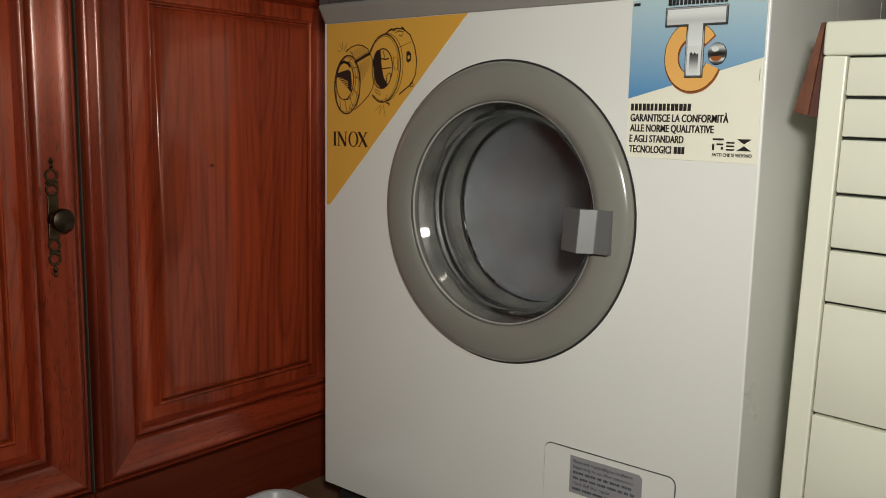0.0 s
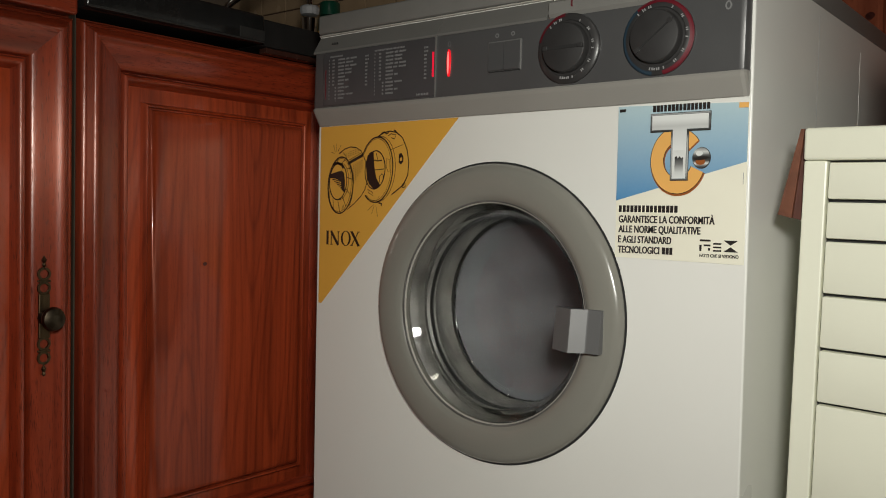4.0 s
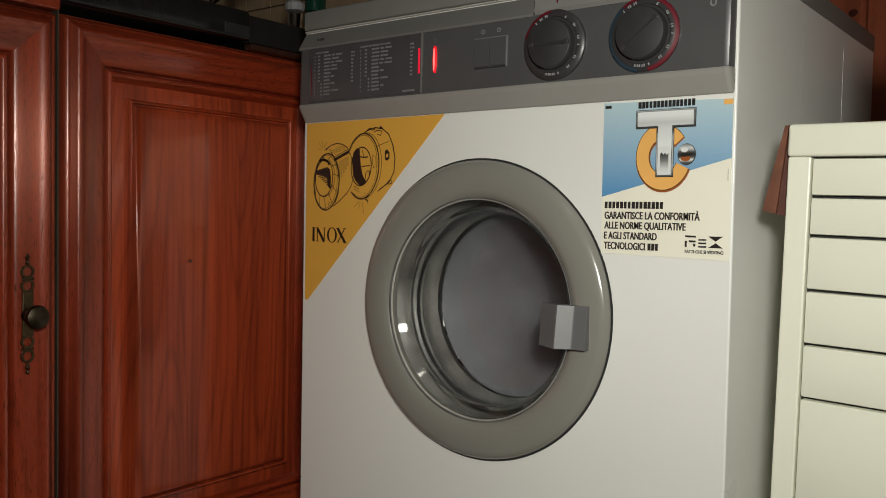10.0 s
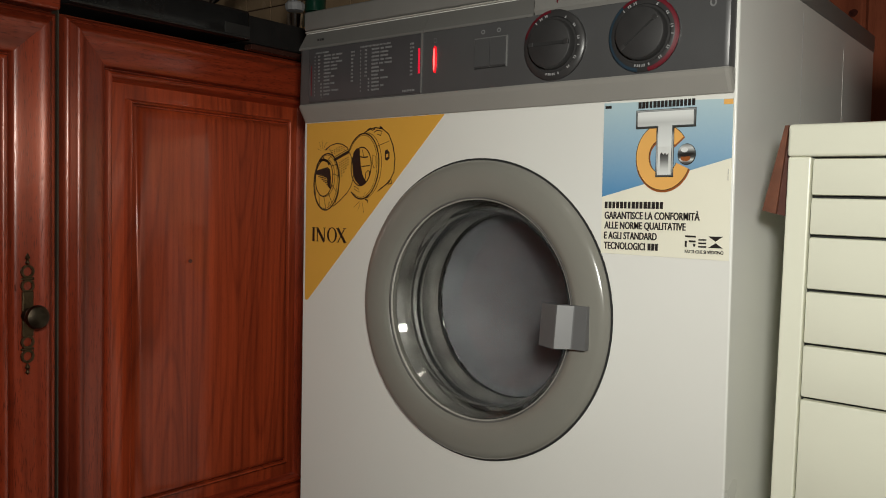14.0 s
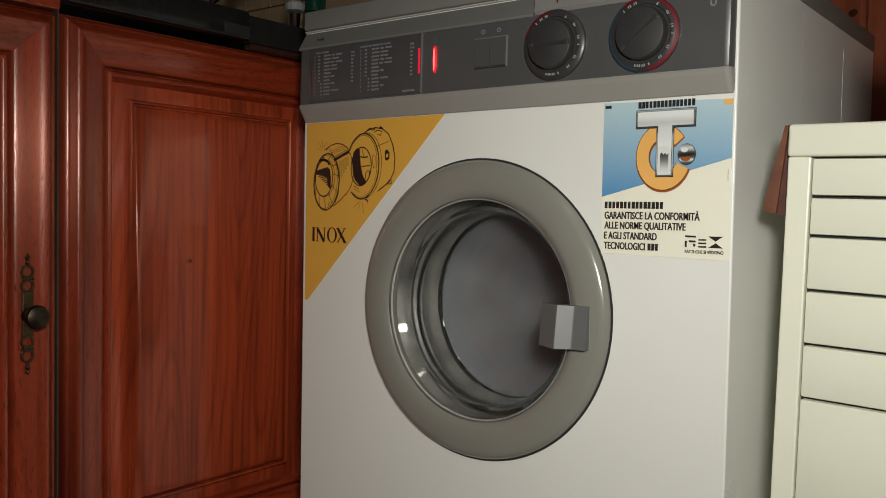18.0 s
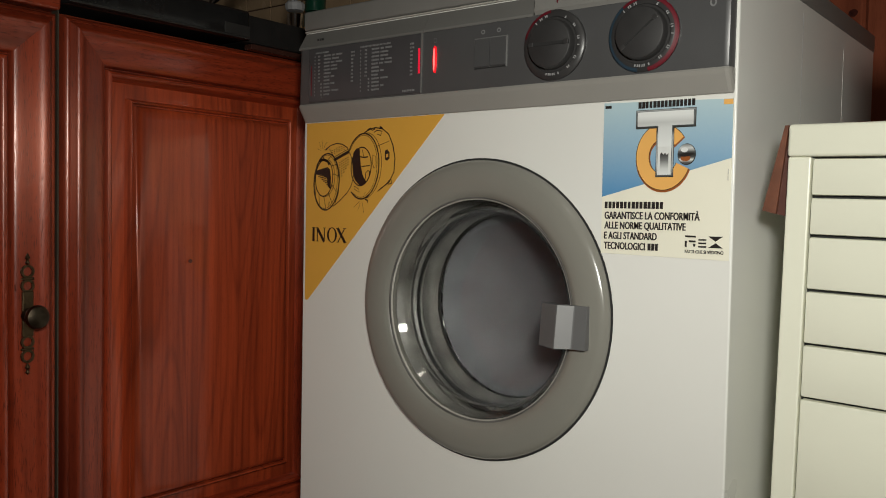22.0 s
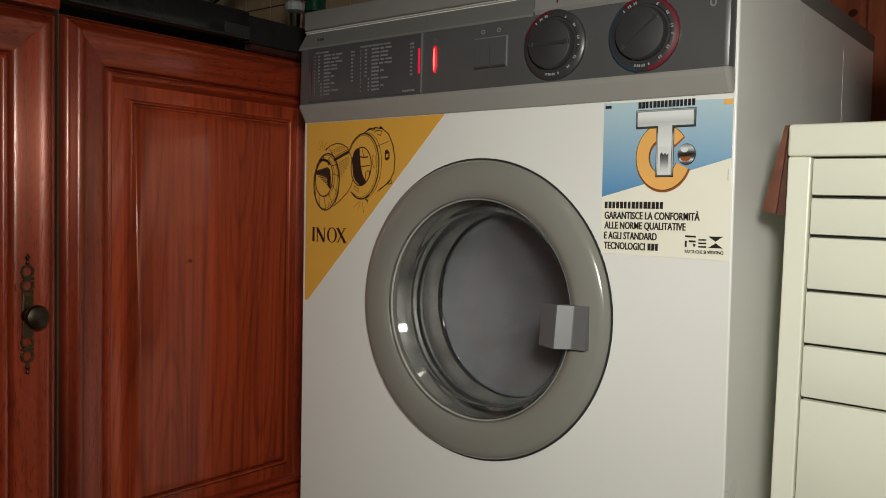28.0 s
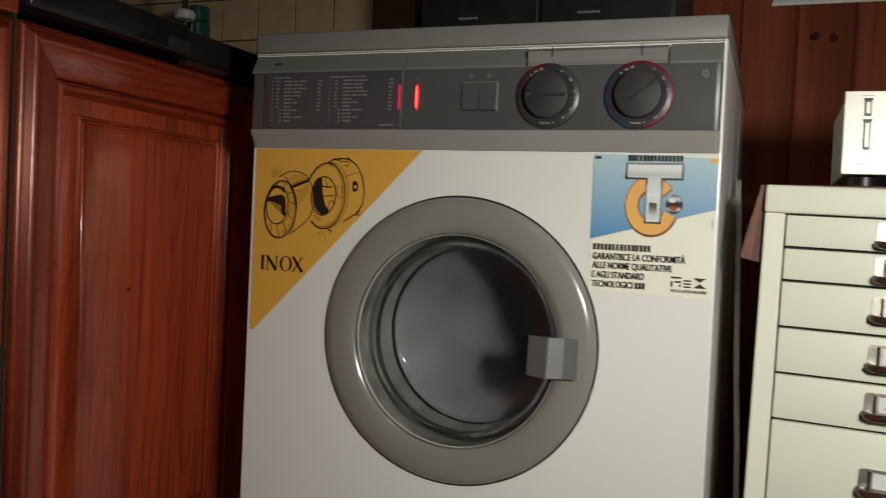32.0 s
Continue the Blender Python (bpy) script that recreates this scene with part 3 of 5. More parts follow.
    # reflection of the pilot lamp, painted on the card as a red strip
    part("red_reflection", flat([(-0.2695, 0.735), (-0.2678, 0.735), (-0.2678, 0.774), (-0.2695, 0.774)], -0.01655), RED_PRINT_AND_REFLECTION, card, "faint red reflection of the pilot lamp, painted on")
    # no lamp: own emission imitates the pilot lamp's light caught by the edge
    part("lit_edge", box(-0.0828, -0.0805, -0.0170, -0.0150, 0.7490, 0.7790), RED_EDGE_GLOW, card, "card edge with the pilot lamp's red light put in as glow")
    # pilot lamp
    def lens(a, b):
        return [(-0.0585 + a * math.cos(t), 0.7637 + b * math.sin(t)) for t in [2 * math.pi * k / 28 for k in range(28)]]
    lamp = part("pilot_lamp", flat(lens(0.0022, 0.0160), -0.0164, 0.004), RED_DIM, panel, "glowing red pilot lamp")
    part("lamp_core", flat(lens(0.0011, 0.0135), -0.0170, 0.0004), RED_LIGHT, lamp, "bright lamp core")
    part("window_edge", box(-0.0790, -0.0787, -0.0164, -0.0130, 0.7250, 0.7985), PANEL_UPPER, panel, "pale edge of the card window")
    part("lamp_symbol", line(oval(-0.0585, 0.786, 0.0022, 0.0028), 0.0005, -0.0146, closed=True), LETTER_GREY, panel)
    # two push keys
    part("key_frame", box(-0.0010, 0.0445, -0.0152, -0.0125, 0.7465, 0.7815, 0.0008), KEY_FRAME, panel)
    for x in (0.0005, 0.0222):
        key = part("push_key", along_x([(-0.0156, 0.7478), (-0.0172, 0.7490), (-0.0160, 0.7800), (-0.0140, 0.7800), (-0.0140, 0.7478)], x, x + 0.0208), PANEL_DARK, panel, "flat grey push key")
        part("key_gap", box(x, x + 0.0208, -0.0160, -0.0140, 0.7466, 0.7476), GAP, key)
        part("key_symbol", line(oval(x + 0.0105, 0.7880, 0.0021, 0.0019), 0.0012, -0.0146, closed=True), LETTER_GREY, panel)
    part("corner_symbol", line(oval(0.2780, 0.7860, 0.0025, 0.0035), 0.0016, -0.0146, closed=True), LETTER_GREY, panel)
    part("maker_mark", mark_bars(-0.2640, 0.8080, 0.013, 0.0028, 3, -0.0108, 5, 0.62), KNOB, panel)
    # dials
    for cx, turn, arcs in ((0.1055, 0.0, ((95, 165, RED_PRINT_AND_REFLECTION),)), (0.2085, 38.0, ((-80, 128, RED_PRINT_AND_REFLECTION), (128, 262, BLUE_PRINT)))):
        c = (cx, -0.0138, 0.7632)
        dial = part("dial", lathe([(0.0, 0.0), (0.0375, 0.0), (0.0375, -0.0030), (0.0362, -0.0042), (0.0304, -0.0056), (0.0300, -0.0056), (0.0290, -0.0045), (0.0, -0.0045)], c, "y", 64), KNOB, panel, "black programme dial with pale numerals", True)
        for a0, a1, m in arcs:
            pts = lathe([(0.0377, -0.0022), (0.0377, -0.0034), (0.0362, -0.0046), (0.0340, -0.0052)], c, "y", 30, start=radians(a0), turn=radians(a1 - a0))
            part("coloured_arc", pts, m, dial)
        for k, angle in enumerate((128, 117, 105, 58, 34, 8, -8, -30, -52, -78, -87, -96, -105)):
            a = radians(angle)
            one = box(-0.0019, -0.0008, -0.0062, -0.0054, -0.0013, 0.0013)
            if k % 3:
                box(0.0002, 0.0014, -0.0062, -0.0054, -0.0013, 0.0013, bm=one)
            bmesh.ops.rotate(one, cent=(0, 0, 0), matrix=Matrix.Rotation(-(a - math.pi / 2), 3, "Y"), verts=one.verts)
            bmesh.ops.translate(one, vec=(cx + 0.0315 * math.cos(a), c[1], c[2] + 0.0315 * math.sin(a)), verts=one.verts)
            part("numeral", one, DIGIT, dial)
        part("cap", lathe([(0.0, -0.0050), (0.0266, -0.0050), (0.0260, -0.0125), (0.0253, -0.0137), (0.0245, -0.0141), (0.0, -0.0143)], c, "y", 48), KNOB_CAP, dial, "", True)
        wide = 0.0014 if turn else 0.0030
        grip = along_x([(-0.0137, -wide), (-0.0147, -wide / 2), (-0.0147, wide / 2), (-0.0137, 0.0012)], -0.0250, 0.0250)
        bmesh.ops.rotate(grip, cent=(0, 0, 0), matrix=Matrix.Rotation(-radians(turn), 3, "Y"), verts=grip.verts)
        bmesh.ops.translate(grip, vec=c, verts=grip.verts)
        part("grip_line", grip, GAP, dial, "dark groove across the cap")
        for e in (-1, 1):
            stub = box(e * 0.0215 - 0.0028, e * 0.0215 + 0.0028, -0.0153, -0.0135, -0.0024, 0.0024, 0.0006)
            bmesh.ops.rotate(stub, cent=(0, 0, 0), matrix=Matrix.Rotation(-radians(turn), 3, "Y"), verts=stub.verts)
            bmesh.ops.translate(stub, vec=c, verts=stub.verts)
            part("grip_end", stub, KNOB, dial)


control_panel()


def loading_door():
    door = part("door_ring", lathe([(0.1520, 0.000), (0.1745, 0.000), (0.1745, -0.0030), (0.1732, -0.0062), (0.1700, -0.0090), (0.1640, -0.0108), (0.1500, -0.0112),
                                    (0.1400, -0.0104), (0.1345, -0.0086), (0.1308, -0.0050), (0.1300, 0.0020), (0.1330, 0.0100), (0.1520, 0.0100)], DC, "y", 128, True), RING_GREY, machine, "glossy grey plastic door ring", True)
    part("shadow_gap", lathe([(0.1745, -0.0004), (0.1768, -0.0004), (0.1768, -0.0012), (0.1745, -0.0012)], DC, "y", 128, True), GAP, door)
    outer = [(0.1306, -0.0030), (0.1300, -0.0005), (0.1260, 0.00326), (0.1225, 0.00655), (0.1195, 0.00937), (0.1168, 0.01190), (0.1156, 0.0152), (0.1150, 0.0250), (0.1145, 0.0450), (0.1130, 0.0570), (0.1080, 0.0665), (0.1000, 0.0720), (0.0700, 0.0745), (0.0, 0.0750)]
    back = [(0.0, 0.0790), (0.0700, 0.0785), (0.1025, 0.0762), (0.1120, 0.0700), (0.1175, 0.0590), (0.1190, 0.0460), (0.1196, 0.0250), (0.1210, 0.0180), (0.1250, 0.0135), (0.1300, 0.0085), (0.1322, 0.0050), (0.1325, -0.0020)]
    bowl = part("glass_bowl", lathe(outer + back, DC, "y", 96, True), GLASS, door, "clear deep glass bowl", True)
    bowl.visible_shadow = False
    part("glass_seal", lathe([(0.1296, -0.0048), (0.1302, -0.0062), (0.1316, -0.0064), (0.1322, -0.0052), (0.1316, -0.0034)], DC, "y", 128, True), RUBBER, door, "thin dark rubber seal", True)
    part("bright_ring", lathe([(0.1282, -0.0030), (0.1286, -0.0046), (0.1294, -0.0050), (0.1298, -0.0040), (0.1294, -0.0026)], DC, "y", 128, True), TRIM, door, "thin pale rim of the glass", True)
    # latch: three upright facets
    prof = [(0.0950, -0.0128), (0.0956, -0.0135), (0.1090, -0.0203), (0.1205, -0.0262), (0.1222, -0.0266), (0.1300, -0.0219), (0.1372, -0.0176), (0.1388, -0.0172), (0.1530, -0.0168), (0.1538, -0.0100), (0.1300, -0.0102), (0.1130, -0.0125)]
    bm = along_z(prof, 0.4402, 0.4862)
    for v in bm.verts:
        if v.co.y < -0.0125:
            v.co.y += 0.12 * (v.co.z - 0.4632)
    part("latch", bm, LATCH_GREY, door, "grey plastic pull latch with folded face")
    part("gasket", lathe([(0.1515, 0.0150), (0.1480, 0.0180), (0.1420, 0.0260), (0.1370, 0.0300), (0.1350, 0.0360), (0.1385, 0.0420), (0.1400, 0.0480), (0.1345, 0.0540), (0.1310, 0.0560),
                          (0.1330, 0.0640), (0.1300, 0.0740), (0.1250, 0.0790), (0.1235, 0.0850), (0.1270, 0.0920), (0.1500, 0.0960), (0.1600, 0.0800), (0.1600, 0.0200)], DC, "y", 96, True), RUBBER, machine, "wet grey folded rubber gasket", True)
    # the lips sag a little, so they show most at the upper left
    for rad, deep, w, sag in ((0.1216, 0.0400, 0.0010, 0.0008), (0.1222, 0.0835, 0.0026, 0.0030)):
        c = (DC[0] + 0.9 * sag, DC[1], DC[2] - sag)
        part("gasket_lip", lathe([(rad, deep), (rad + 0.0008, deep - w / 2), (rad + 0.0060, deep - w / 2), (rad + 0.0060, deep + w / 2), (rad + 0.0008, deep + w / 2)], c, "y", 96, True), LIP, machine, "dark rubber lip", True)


loading_door()

DRUM_ORIGIN = (DC[0], 0.10, DC[2])


def wash_drum():
    drum = part("drum", lathe([(0.1290, 0.000), (0.2300, 0.006), (0.2300, 0.320), (0.0, 0.330), (0.0, 0.333), (0.2330, 0.323), (0.2330, 0.003), (0.1290, -0.003)], DRUM_ORIGIN, "y", 72, True), STEEL, machine, "turning stainless steel drum", True, DRUM_ORIGIN)
    for k in range(3):
        a = 2 * math.pi * k / 3
        bm = box(-0.028, 0.028, 0.03, 0.30, -0.228, -0.170, 0.012, 3)
        bmesh.ops.rotate(bm, cent=(0, 0, 0), matrix=Matrix.Rotation(a, 3, "Y"), verts=bm.verts)
        part("lifter", bm, STEEL, drum, "", True, (0, 0, 0))
    # wet suds filmed over the back of the glass
    bm = bmesh.new()
    n = 96
    shift = Vector((3.1, 7.7, 1.3))
    rows = []
    hollow = [(0.1225 * k / 16, 0.062 - 0.072 * (k / 16) ** 1.8) for k in range(1, 17)]
    for r, y in [(0.0004, 0.062)] + hollow + [(0.1232, -0.004), (0.1225, 0.030), (0.1210, 0.075)]:
        row = []
        for k in range(n):
            a = 2 * math.pi * k / n
            p = Vector((r * math.cos(a), 0.0, r * math.sin(a)))
            d = 0.0012 * noise.noise(p * 30 + shift) + 0.0005 * noise.noise(p * 95 + shift)
            row.append(bm.verts.new((p.x, y + d, p.z)))
        rows.append(row)
    for a, b in zip(rows, rows[1:]):
        for k in range(n):
            bm.faces.new([a[k], a[(k + 1) % n], b[(k + 1) % n], b[k]])
    bm.faces.new(rows[0])
    bm.faces.new(rows[-1])
    part("suds", bm, SUDS, drum, "grey wet suds against the glass", True, (0, 0, 0))
    return drum


drum = wash_drum()


def droplets():
    """Water drops clinging to the inside of the glass."""
    bm = bmesh.new()
    rnd = random.Random(21)
    for k in range(70):
        a, d = rnd.uniform(-2.4, 0.9), 0.100 * math.sqrt(rnd.uniform(0.02, 1.0))
        size = rnd.uniform(0.0004, 0.0010)
        one = bmesh.new()
        bmesh.ops.create_icosphere(one, subdivisions=1, radius=size)
        bmesh.ops.scale(one, vec=(1.0, 0.5, rnd.uniform(1.0, 1.5)), verts=one.verts)
        bmesh.ops.translate(one, vec=(DC[0] + d * math.cos(a), 0.0796 - 0.0022 * max(0.0, (d - 0.07) / 0.03), DC[2] + d * math.sin(a)), verts=one.verts)
        join(bm, one)
    tagged(part("droplet", bm, DROP, machine, "water drops inside the glass", True), kind="stuff")


droplets()


def filter_flap():
    def rounded(x0, x1, z0, z1, r):
        out = []
        for cx, cz, a0 in ((x1 - r, z1 - r, 0), (x0 + r, z1 - r, 90), (x0 + r, z0 + r, 180), (x1 - r, z0 + r, 270)):
            out += [(cx + r * math.cos(radians(a0 + 22.5 * k)), cz + r * math.sin(radians(a0 + 22.5 * k))) for k in range(5)]
        return out
    flap = part("filter_flap", flat(rounded(0.0760, 0.2350, 0.075, 0.2126, 0.008), -0.0022, 0.0020), ENAMEL, machine, "white filter flap with rounded corners")
    part("flap_gap", flat(rounded(0.0750, 0.2360, 0.0740, 0.2136, 0.009), -0.0008, 0.0006), GAP, flap)
    lab = part("notice_label", flat([(0.1105, 0.1626), (0.1990, 0.1626), (0.1990, 0.2024), (0.1955, 0.2061), (0.1105, 0.2061)], -0.0028, 0.0005), LABEL_GREY, flap, "grey label with lines of small print")
    for k, (text, w) in enumerate((("Flusensieb regelm\u00e4\u00dfig kontrollieren", 0.0735), ("Regelmatig de vul- filter controleren", 0.0745), ("", 0.0775), ("", 0.0765), ("Check fluff filter regular", 0.0470), ("", 0.0745))):
        z = 0.1989 - 0.0064 * k
        if text:
            part("print_line", lettering(text, 0.1150, z, 0.0036, w, -0.0033, 0.01), CHROME_DARK, lab)
            continue
        bm = bmesh.new()
        x = 0.1150
        rnd = random.Random(k)
        while x < 0.1150 + w - 0.004:
            ww = min(rnd.uniform(0.005, 0.014), 0.1150 + w - x)
            mark_bars(x, z, ww, 0.0028, max(3, int(ww / 0.0018)), -0.0033, k, 0.62, bm=bm)
            x += ww + 0.002
        part("print_line", bm, CHROME_DARK, lab)
    part("print_line", mark_bars(0.1962, 0.1686, 0.0010, 0.0080, 1, -0.0033, 2, 0.9), CHROME_DARK, lab)


filter_flap()


# ---- stickers on the front ----
def yellow_sticker():
    tri = [(-0.2930, 0.7005), (-0.0535, 0.7005), (-0.2875, 0.4590), (-0.2930, 0.4590)]
    st = thing("yellow_sticker", (0, 0, 0), "yellow triangular sticker with line drawing, stuck on washing machine front", "sticker")
    part("sheet", flat(tri, -0.0008, 0.0007), YELLOW, st)
    y = -0.0013
    # the drawing has its own units, a third of a millimetre or so each, down from its upper left corner
    def at(u, v):
        return (-0.303949 + 3.428e-04 * u + 5.281e-06 * v, 0.712185 + -5.339e-06 * u + -2.466e-04 * v)

    def pen(points, width, closed=False, bm=None):
        return line([at(u, v) for u, v in points], width * 0.00031, y, bm, closed)

    def curve(cu, cv, a, b, lean=0.0, start=0.0, end=360.0, n=44):
        return [(u, v) for u, v in oval(cu, cv, a, b, lean, start, end, n)]

    def blot(points, lift=0.0001):
        return flat([at(u, v) for u, v in points], y - lift, 0.0002)
    FRONT, HOLE = (143, 368, 70, 154, 4), (130, 347, 48, 100, 4)
    bm = pen(curve(*FRONT), 6, True)
    pen(curve(140, 368, 63, 146, 4), 2.2, True, bm)
    pen(curve(*HOLE), 5, True, bm)
    pen(curve(139, 347, 50, 101, 4, -85, 95), 2.5, False, bm)
    for a in (20, 52, 84, 118, 150, 182, 215, 250, 285, 318, 345):
        pen([curve(HOLE[0], HOLE[1], HOLE[2] * 1.02, HOLE[3] * 1.02, 4, a, a + 1)[0], curve(FRONT[0], FRONT[1], FRONT[2] * 0.92, FRONT[3] * 0.95, 4, a, a + 1)[0]], 3.0, False, bm)
    part("drum_front", bm, BROWN_INK, st, "brown line drawing of a slotted drum")
    # shell of the drum with its lifting bar and holes
    bm = pen([(138, 196), (165, 172), (200, 160), (232, 166), (258, 184)], 4.5)
    pen([(258, 184), (279, 235), (290, 300), (289, 345), (276, 392), (256, 425)], 4.0, False, bm)
    pen([(256, 425), (215, 470), (180, 500)], 4.0, False, bm)
    pen([(160, 190), (188, 236), (206, 300), (214, 370), (208, 430), (190, 486)], 3.0, False, bm)
    pen([(186, 250), (225, 228), (266, 206)], 13, False, bm)
    pen([(182, 236), (222, 214), (262, 192)], 3, False, bm)
    part("drum_shell", bm, BROWN_INK, st)
    bm = bmesh.new()
    for i in range(5):
        for k in range(8 - i):
            du, dv = 214 + 11 * i, 262 + 13 * k - 7 * i
            flat([at(du, dv), at(du + 5, dv - 2), at(du + 5, dv + 3), at(du, dv + 5)], y, 0.0003, bm)
    for i in range(6):
        for k in range(3):
            du, dv = 172 + 13 * i, 192 + 10 * k - 4 * i + (6 if i < 2 else 0)
            flat([at(du, dv), at(du + 5, dv - 2), at(du + 5, dv + 2), at(du, dv + 4)], y, 0.0003, bm)
    tagged(part("drawing_dots", bm, BROWN_INK, st), kind="stuff")
    part("drawing_shade", blot([(86, 330), (90, 306), (120, 296), (150, 288), (163, 300), (168, 345), (166, 408), (150, 392), (146, 350), (118, 330)]), BROWN_INK, st)
    bm = pen([(104, 255), (128, 247), (150, 256), (160, 275)], 12)
    for k in range(6):
        pen([(98 + 9 * k, 338 + 9 * k), (128 + 6 * k, 332 + 9 * k)], 4.5, False, bm)
    pen([(152, 500), (158, 472), (166, 500)], 3, False, bm)
    tagged(part("drawing_hatch", bm, BROWN_INK, st), kind="stuff")
    # outer tub
    bm = pen(curve(337, 284, 84, 172, 4, -158, 126), 6)
    pen(curve(335, 284, 77, 163, 4, -150, 122), 2.2, False, bm)
    pen(curve(350, 281, 84, 172, 4, -95, 88), 2.5, False, bm)
    pen(curve(330, 285, 52, 101, 4), 5, True, bm)
    pen([(345, 110), (372, 93), (405, 84), (440, 92), (470, 120), (492, 180), (501, 245), (496, 312), (474, 362), (415, 414)], 5, False, bm)
    pen([(410, 182), (442, 168), (474, 155)], 2.2, False, bm)
    pen([(362, 96), (378, 86), (388, 98), (402, 90)], 5, False, bm)
    pen([(398, 108), (412, 98), (438, 104), (430, 126), (414, 118)], 4, False, bm)
    pen([(426, 80), (436, 86), (444, 98)], 6, False, bm)
    pen([(470, 358), (482, 352), (484, 372), (470, 376)], 5, True, bm)
    pen([(350, 458), (366, 462), (362, 474)], 6, False, bm)
    pen([(388, 226), (406, 232), (408, 292), (396, 292), (388, 268)], 2.6, True, bm)
    pen([(292, 388), (318, 404), (320, 420), (296, 406)], 2.6, True, bm)
    part("tub_outline", bm, BROWN_INK, st, "brown line drawing of a tub")
    part("drawing_shade", blot([(284, 250), (290, 214), (304, 192), (322, 186), (324, 225), (328, 280), (338, 330), (358, 366), (342, 384), (322, 384), (298, 358), (286, 312)]), BROWN_INK, st)
    part("drawing_shade", blot([(452, 204), (464, 198), (474, 214), (474, 244), (462, 256), (452, 250)]), BROWN_INK, st)
    part("drawing_mark", blot([(458, 224), (468, 220), (469, 236), (459, 240)], 0.0004), YELLOW, st)
    bm = pen([(320, 232), (345, 238), (366, 234)], 5)
    pen([(322, 286), (376, 280)], 4, False, bm)
    pen([(336, 196), (346, 240)], 3, False, bm)
    pen([(352, 352), (354, 318), (366, 306), (374, 312), (372, 336)], 4, False, bm)
    part("drawing_pipe", bm, BROWN_INK, st)
    bm = pen([(104, 150), (114, 188)], 1.6)
    for p, q in (((120, 142), (120, 186)), ((146, 150), (128, 186)), ((92, 186), (112, 196)), ((158, 176), (132, 194)), ((335, 470), (344, 530)), ((322, 470), (292, 500)), ((326, 476), (312, 520)), ((344, 444), (352, 420))):
        pen([p, q], 1.6, False, bm)
    tagged(part("drawing_sparks", bm, BROWN_INK, st), kind="stuff")
    # serif capitals, drawn stroke by stroke
    z0, z1 = 0.5400, 0.5590
    thin, fat = 0.0017, 0.0042

    def serif(bm, x, z, w=0.0056):
        line([(x - w / 2, z), (x + w / 2, z)], 0.0008, y, bm)
    bm = line([(-0.2765, z0), (-0.2765, z1)], fat, y)
    serif(bm, -0.2765, z0 + 0.0004), serif(bm, -0.2765, z1 - 0.0004)
    part("letter_i", bm, BROWN_INK, st)
    bm = line([(-0.2690, z0), (-0.2690, z1)], thin, y)
    line([(-0.2695, z1 - 0.0005), (-0.2555, z0)], fat, y - 0.00005, bm)
    line([(-0.2555, z0), (-0.2555, z1)], thin, y, bm)
    serif(bm, -0.2690, z0 + 0.0004), serif(bm, -0.2555, z1 - 0.0004), serif(bm, -0.2705, z1 - 0.0004, 0.004)
    part("letter_n", bm, BROWN_INK, st)
    ring, o = oval(-0.2410, (z0 + z1) / 2, 0.0094, 0.0102, 0, n=36), oval(-0.2410, (z0 + z1) / 2, 0.0058, 0.0092, 0, n=36)
    bm = bmesh.new()
    va, vb = [bm.verts.new((x, y, z)) for x, z in ring], [bm.verts.new((x, y, z)) for x, z in o]
    for k in range(36):
        j = (k + 1) % 36
        bm.faces.new([va[k], va[j], vb[j], vb[k]])
    part("letter_o", bm, BROWN_INK, st)
    bm = line([(-0.2305, z1), (-0.2165, z0)], fat, y)
    line([(-0.2172, z1), (-0.2300, z0)], thin, y - 0.00005, bm)
    for x, z in ((-0.2305, z1 - 0.0004), (-0.2165, z0 + 0.0004), (-0.2172, z1 - 0.0004), (-0.2300, z0 + 0.0004)):
        serif(bm, x, z)
    part("letter_x", bm, BROWN_INK, st)


def word_bars(name, x, z, width, height, count, y, seed, parent):
    """A word as plain bars, one for each character."""
    rnd = random.Random(seed)
    step = width / count
    for k in range(count):
        w = step * rnd.uniform(0.66, 0.84)
        part(name, flat([(x + k * step, z), (x + k * step + w, z), (x + k * step + w, z + height), (x + k * step, z + height)], y), INK, parent)


